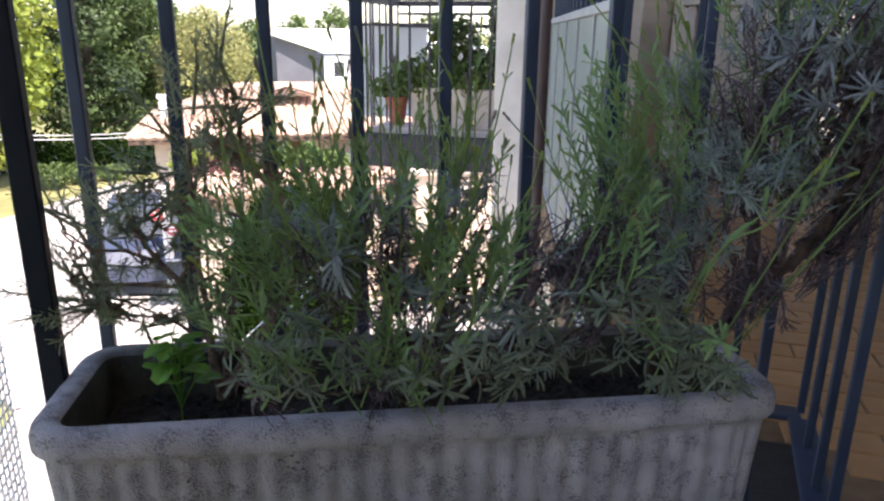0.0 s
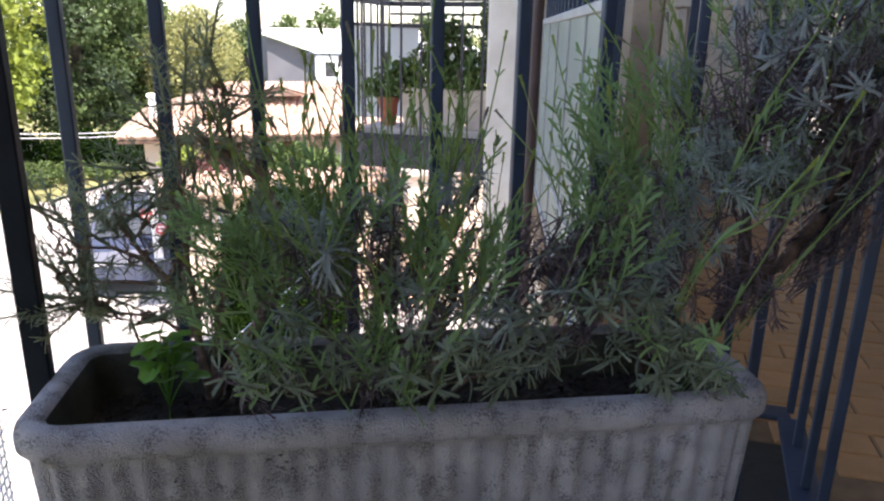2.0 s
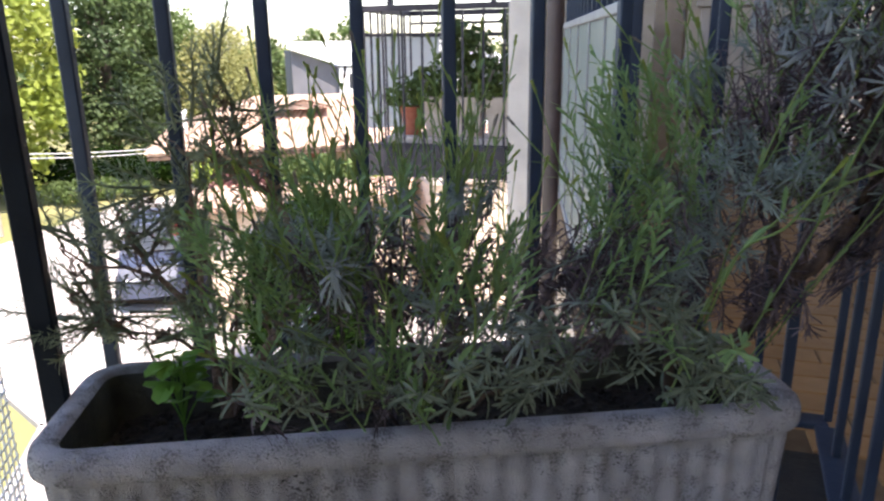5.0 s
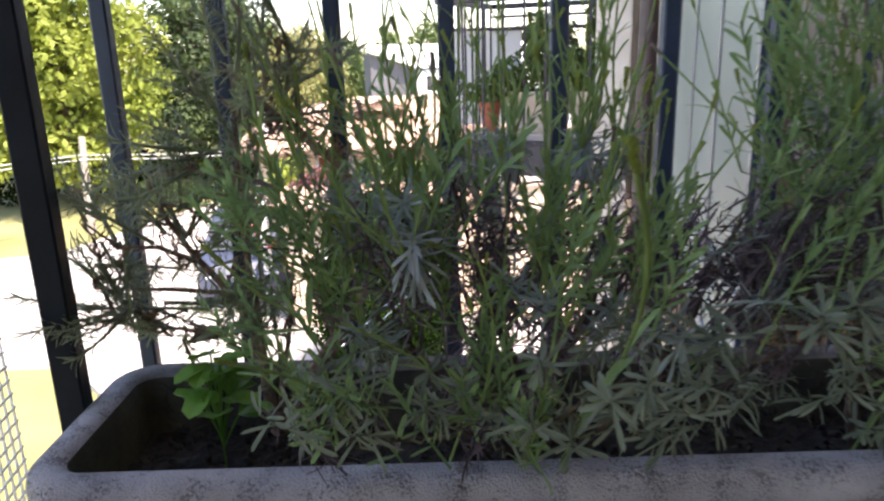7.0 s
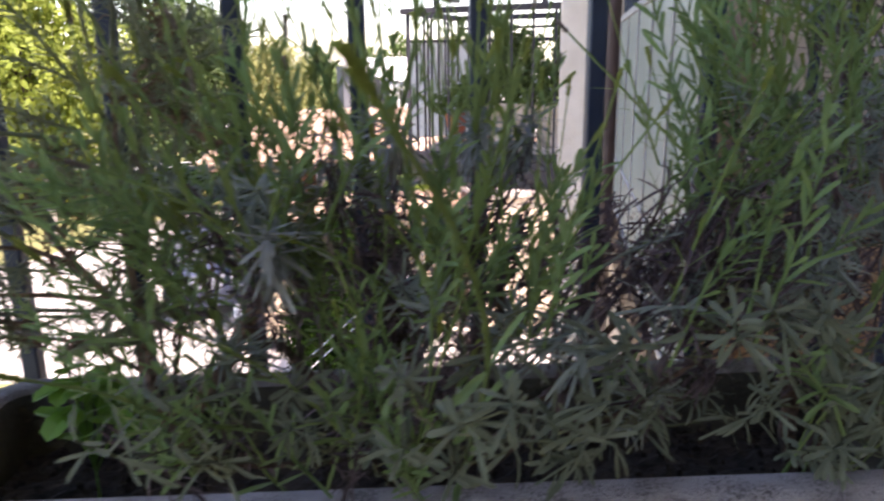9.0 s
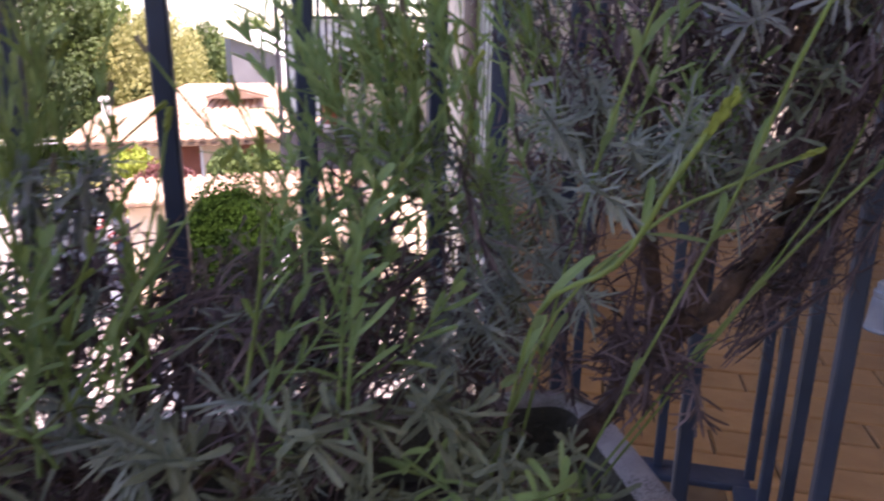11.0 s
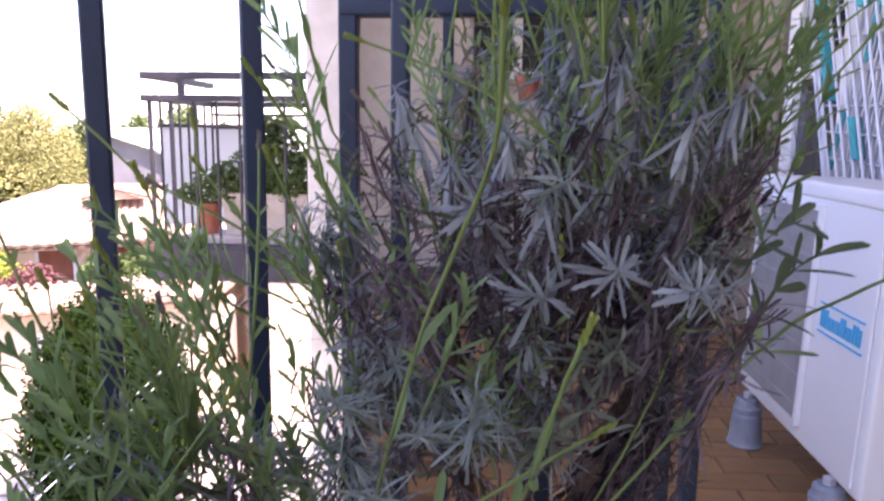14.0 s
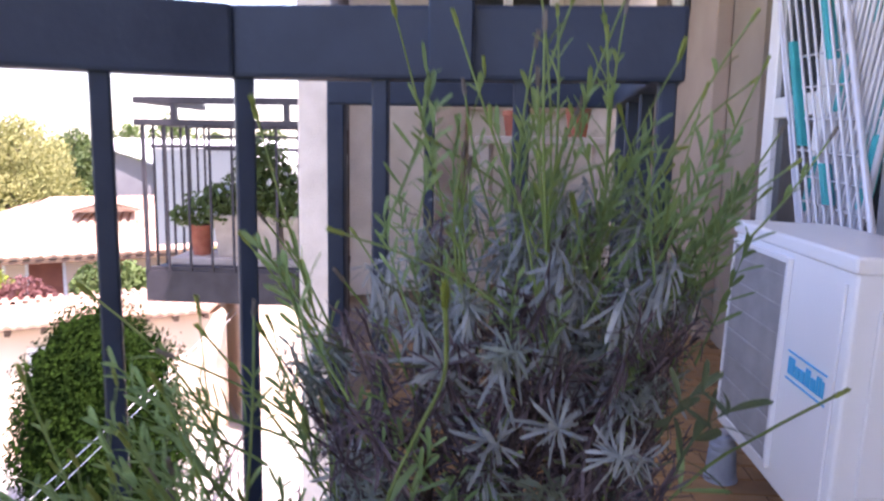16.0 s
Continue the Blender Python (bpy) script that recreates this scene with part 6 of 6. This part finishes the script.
tree("light_tree", (-8.6, 25.5, GROUND), 8.6, 3.6, M_LEAF_LIGHT, "tall yellow-green broadleaf tree in the sun", 31, 15000, 0.25, 0.16, 22)
tree("dark_tree", (-5.3, 30.5, GROUND), 9.5, 3.0, M_LEAF_DARK, "tall dark green broadleaf tree", 32, 20000, 0.17, 0.15, 22)
tree("dark_tree", (-3.7, 31.8, GROUND), 7.2, 2.4, M_LEAF_MID, "mid-green broadleaf tree at the field edge", 33, 15000, 0.16, 0.15, 20)
tree("willow", (-1.15, 31.6, GROUND), 6.0, 2.7, M_WILLOW, "pale yellow-green drooping willow", 34, 26000, 0.12, 0.12, 20)
tree("dark_tree", (-11.5, 31.0, GROUND), 9.0, 3.4, M_LEAF_DARK, "tall dark green broadleaf tree", 35, 12000, 0.20, 0.15, 18)
for k, (x, y, h, s) in enumerate(((4.6, 57, 6.3, 2.2), (7.4, 56, 6.8, 2.4), (10.8, 58, 5.9, 2.3), (15.0, 57, 6.4, 2.6), (1.0, 50, 5.6, 2.5), (-4, 48, 7.0, 3.0))):
    tree("far_tree", (x, y, GROUND), h, s, M_LEAF_MID, "distant green tree behind the houses", 50 + k, 2200, 0.32, 0.2, 12)


woods = thing("far_woods", (0, 0, GROUND), "far belt of green woods along the horizon", "woods", kind="stuff")
wr = random.Random(3)
leaf_cloud("woods_crown", [((-60 + 3.2 * k, 78 + wr.uniform(-3, 3), wr.uniform(1.2, 2.2)), (3.0, 2.4, wr.uniform(2.0, 3.6))) for k in range(48)], 14000, 0.75, M_LEAF_MID, woods, 44)


def shrub(name, at, blobs, n, size, material, label, seed):
    th = thing(name, at, label, "shrub", "shrubs in the gardens")
    w = bmesh.new()
    for b, _ in blobs:
        bm_tube(w, [(0, 0, -0.02), (b[0] * 0.5, b[1] * 0.5, b[2] * 0.6), b], [0.03, 0.02, 0.008], 5)
    part("stems", w, M_BARK, th)
    leaf_cloud("foliage", blobs, n, size, material, th, seed)


for k, (x, y, h) in enumerate(((-6.5, 25.2, 0.7), (-5.7, 24.6, 0.8), (-5.0, 25.4, 0.7), (-4.1, 25.8, 0.5))):
    shrub("garden_shrub", (x, y, GROUND), [((0, 0, 0.5 * h), (0.55, 0.45, 0.5 * h)), ((0.2, 0.1, 0.75 * h), (0.3, 0.3, 0.3 * h))], 1500, 0.10, M_LEAF_MID, "small olive-green shrub on the dry field", 100 + k)
shrub("red_maple", (-0.38, 14.45, GROUND), [((0, 0, 2.25), (0.42, 0.4, 0.30)), ((0.3, 0, 2.1), (0.3, 0.3, 0.25)), ((-0.3, 0, 2.1), (0.3, 0.3, 0.25)), ((0, 0, 1.8), (0.5, 0.4, 0.3))], 2600, 0.08, M_RED_LEAF, "dusky red-leaved maple shrub", 81)
shrub("garden_shrub", (-0.94, 15.0, GROUND), [((0, 0, 2.30), (0.42, 0.4, 0.40)), ((0.1, 0, 1.8), (0.5, 0.4, 0.6))], 2400, 0.08, M_LEAF_LIGHT, "yellow-green garden shrub by the house", 82)
shrub("garden_shrub", (0.75, 14.7, GROUND), [((0, 0, 2.25), (0.42, 0.4, 0.42)), ((0.6, 0, 2.2), (0.5, 0.4, 0.45)), ((1.1, 0, 2.0), (0.5, 0.4, 0.5))], 3600, 0.11, M_LEAF_MID, "dark green garden shrub by the house", 83)
shrub("garden_shrub", (2.6, 15.3, GROUND), [((0, 0, 1.7), (0.5, 0.4, 0.7)), ((0.5, 0, 2.0), (0.45, 0.4, 0.7))], 1800, 0.11, M_LEAF_LIGHT, "yellow-green garden shrub by the house", 84)
# hedge in near-black leaf colour, which stands in for the shade under the trees
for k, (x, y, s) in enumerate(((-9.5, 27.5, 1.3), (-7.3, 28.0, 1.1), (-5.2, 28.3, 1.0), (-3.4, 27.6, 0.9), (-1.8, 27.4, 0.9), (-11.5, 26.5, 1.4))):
    shrub("hedge_shrub", (x, y, GROUND), [((0, 0, 0.7 * s), (1.2 * s, 0.7, 0.75 * s)), ((0.7, 0, 0.5 * s), (0.9 * s, 0.6, 0.6 * s))], 2600, 0.13, M_THUJA, "hedge shrub at the edge of the field, darkened for tree shade", 90 + k)

# parked car
car = thing("car", pose(-2.02, 15.6, GROUND, 0, 0, 4), "blue-grey parked car in the sunny yard", "car")
bm = bmesh.new()
sec = [(-1.9, 0.30, 0.62, 0.70), (-1.7, 0.24, 0.86, 0.80), (-0.9, 0.22, 0.96, 0.84), (1.4, 0.22, 0.98, 0.84), (1.85, 0.26, 0.92, 0.80), (1.95, 0.34, 0.7, 0.74)]
rows = []
for y, z0, z1, hw in sec:
    rows.append([bm.verts.new(p) for p in ((-hw, y, z0), (-hw * 1.02, y, (z0 + z1) / 2), (-hw * 0.95, y, z1), (hw * 0.95, y, z1), (hw * 1.02, y, (z0 + z1) / 2), (hw, y, z0))])
for r0, r1 in zip(rows, rows[1:]):
    for k in range(6):
        bm.faces.new((r0[k], r0[(k + 1) % 6], r1[(k + 1) % 6], r1[k]))
bm.faces.new(rows[0])
bm.faces.new(rows[-1][::-1])
part("body", bm, M_CARPAINT, car)
bm = bmesh.new()
rows = []
for y, z, hw in ((-1.05, 0.955, 0.76), (-0.45, 1.40, 0.62), (0.9, 1.43, 0.62), (1.6, 0.975, 0.74)):
    rows.append((bm.verts.new((-hw, y, z)), bm.verts.new((hw, y, z))))
for r0, r1 in zip(rows, rows[1:]):
    bm.faces.new((r0[0], r0[1], r1[1], r1[0]))
for s in (0, 1):
    bm.faces.new([q[s] for q in rows])
part("cabin", bm, M_CARPAINT, car)
bm = bmesh.new()
bm_box(bm, (-0.62, -0.02, -0.36), (0.62, 0.0, 0.30), pose(0, -0.78, 1.19, -53.5))
part("windscreen", bm, M_GLASSDARK, car)
for x in (-0.78, 0.78):
    for y in (-1.25, 1.25):
        bm = bmesh.new()
        bm_tube(bm, [(x - 0.09, y, 0.30), (x + 0.09, y, 0.30)], 0.30, 20)
        part("wheel", bm, M_TYRE, car)
for x in (-0.55, 0.55):
    bm = bmesh.new()
    bm_box(bm, (x - 0.14, -1.88, 0.55), (x + 0.14, -1.80, 0.68))
    bevel(bm, 0.02, 2)
    part("headlight", bm, M_CHROME, car)

# gate posts with round red signs
gate = thing("gate_post", (-1.38, 13.9, GROUND), "white gate post with two round red signs", "post")
bm = bmesh.new()
bm_box(bm, (-0.10, -0.10, 0), (0.06, 0.10, 2.05))
bevel(bm, 0.01, 1)
part("shaft", bm, M_WHITEHOUSE, gate)
for x, z in ((-0.16, 1.55), (0.08, 1.26)):
    bm = bmesh.new()
    bm_tube(bm, [(x, -0.112, z), (x, -0.128, z)], 0.11, 20)
    sg = part("sign", bm, M_SIGN, gate, "round red sign")
    bm = bmesh.new()
    for dz in (-0.04, 0.03):
        bm_box(bm, (x - 0.06, -0.134, z + dz), (x + 0.06, -0.130, z + dz + 0.035))
    part("sign_bar", bm, M_WHITEHOUSE, sg)

# utility pole and its cables
up = thing("utility_pole", (-6.85, 21.0, GROUND), "weathered utility pole with sagging pale cables", "pole")
bm = bmesh.new()
bm_tube(bm, [(0, 0, 0), (0.05, 0, 1.5), (0.12, 0, 2.7)], [0.12, 0.10, 0.085], 10)
part("shaft", bm, M_POLE, up)
for k, dz in enumerate((2.22, 2.10)):
    for q in ((-9, -4, 0.0), (6, 5, -0.50)):
        bm = bmesh.new()
        bm_tube(bm, [Vector((0.1, -0.1, dz)).lerp(Vector((q[0], q[1], dz + q[2])), f / 8) - Vector((0, 0, 0.15 * math.sin(math.pi * f / 8))) for f in range(9)], 0.014, 5)
        part("cable", bm, M_CABLE, up)

# ---- netting on the side railing ----
net = thing("balcony_netting", (0, 0, 0), "white knotted netting tied along the side railing", "netting")
nm, nl = run((-0.268, 0.835), (-0.285, -0.6))
bm = bmesh.new()
step = 0.0135
for k in range(int(nl / step)):
    bm_box(bm, (k * step, -0.0009, 0.09), (k * step + 0.0019, 0.0009, 0.99))
for k in range(int(0.9 / step)):
    bm_box(bm, (0, 0.0010, 0.09 + k * step), (nl, 0.0024, 0.0919 + k * step))
bm.transform(nm)
tagged(part("net", bm, M_NET, net), kind="stuff")

# ---- clay floor tiles ----
TL, TW, TG = 0.205, 0.092, 0.006
bm = bmesh.new()
bm_box(bm, (TG / 2, TG / 2, -0.010), (TL - TG / 2, TW - TG / 2, 0.0))
bmesh.ops.bevel(bm, geom=[e for e in bm.edges if all(v.co.z > -0.001 for v in e.verts)], offset=0.003, segments=1, affect="EDGES")
TILE = mesh_of("tile", bm, M_TILE)
TM = pose(1.066, 1.072, 0, 0, 0, -31)
FLOOR_POLY = [(0.862, -1.0), (3.2, -1.0), (3.6, 3.4), (1.58, 3.4), (1.46, 3.05), (0.78, 1.30), (1.10, 1.06), (0.88, 0.70)]


def inside(x, y, poly):
    hit = False
    for (x0, y0), (x1, y1) in zip(poly, poly[1:] + poly[:1]):
        if (y0 > y) != (y1 > y) and x < (x1 - x0) * (y - y0) / (y1 - y0) + x0:
            hit = not hit
    return hit


for j in range(-27, 32):
    for i in range(-10, 14):
        at = TM @ pose(i * TL + (0.5 * TL if j % 2 else 0), j * TW, 0)
        c = at @ Vector((TL / 2, TW / 2, 0))
        cor = [at @ Vector(p) for p in ((0, 0, 0), (TL, 0, 0), (TL, TW, 0), (0, TW, 0))]
        if inside(c.x, c.y, FLOOR_POLY) and sum(inside(p.x, p.y, FLOOR_POLY) for p in cor) > 2 and c.x - 0.6235 * c.y < 1.55 and c.y > 0.25:
            piece("tile", TILE, tile_bed, at @ pose(0, 0, rnd.uniform(-0.0008, 0.0008), rnd.uniform(-0.15, 0.15), rnd.uniform(-0.1, 0.1)))
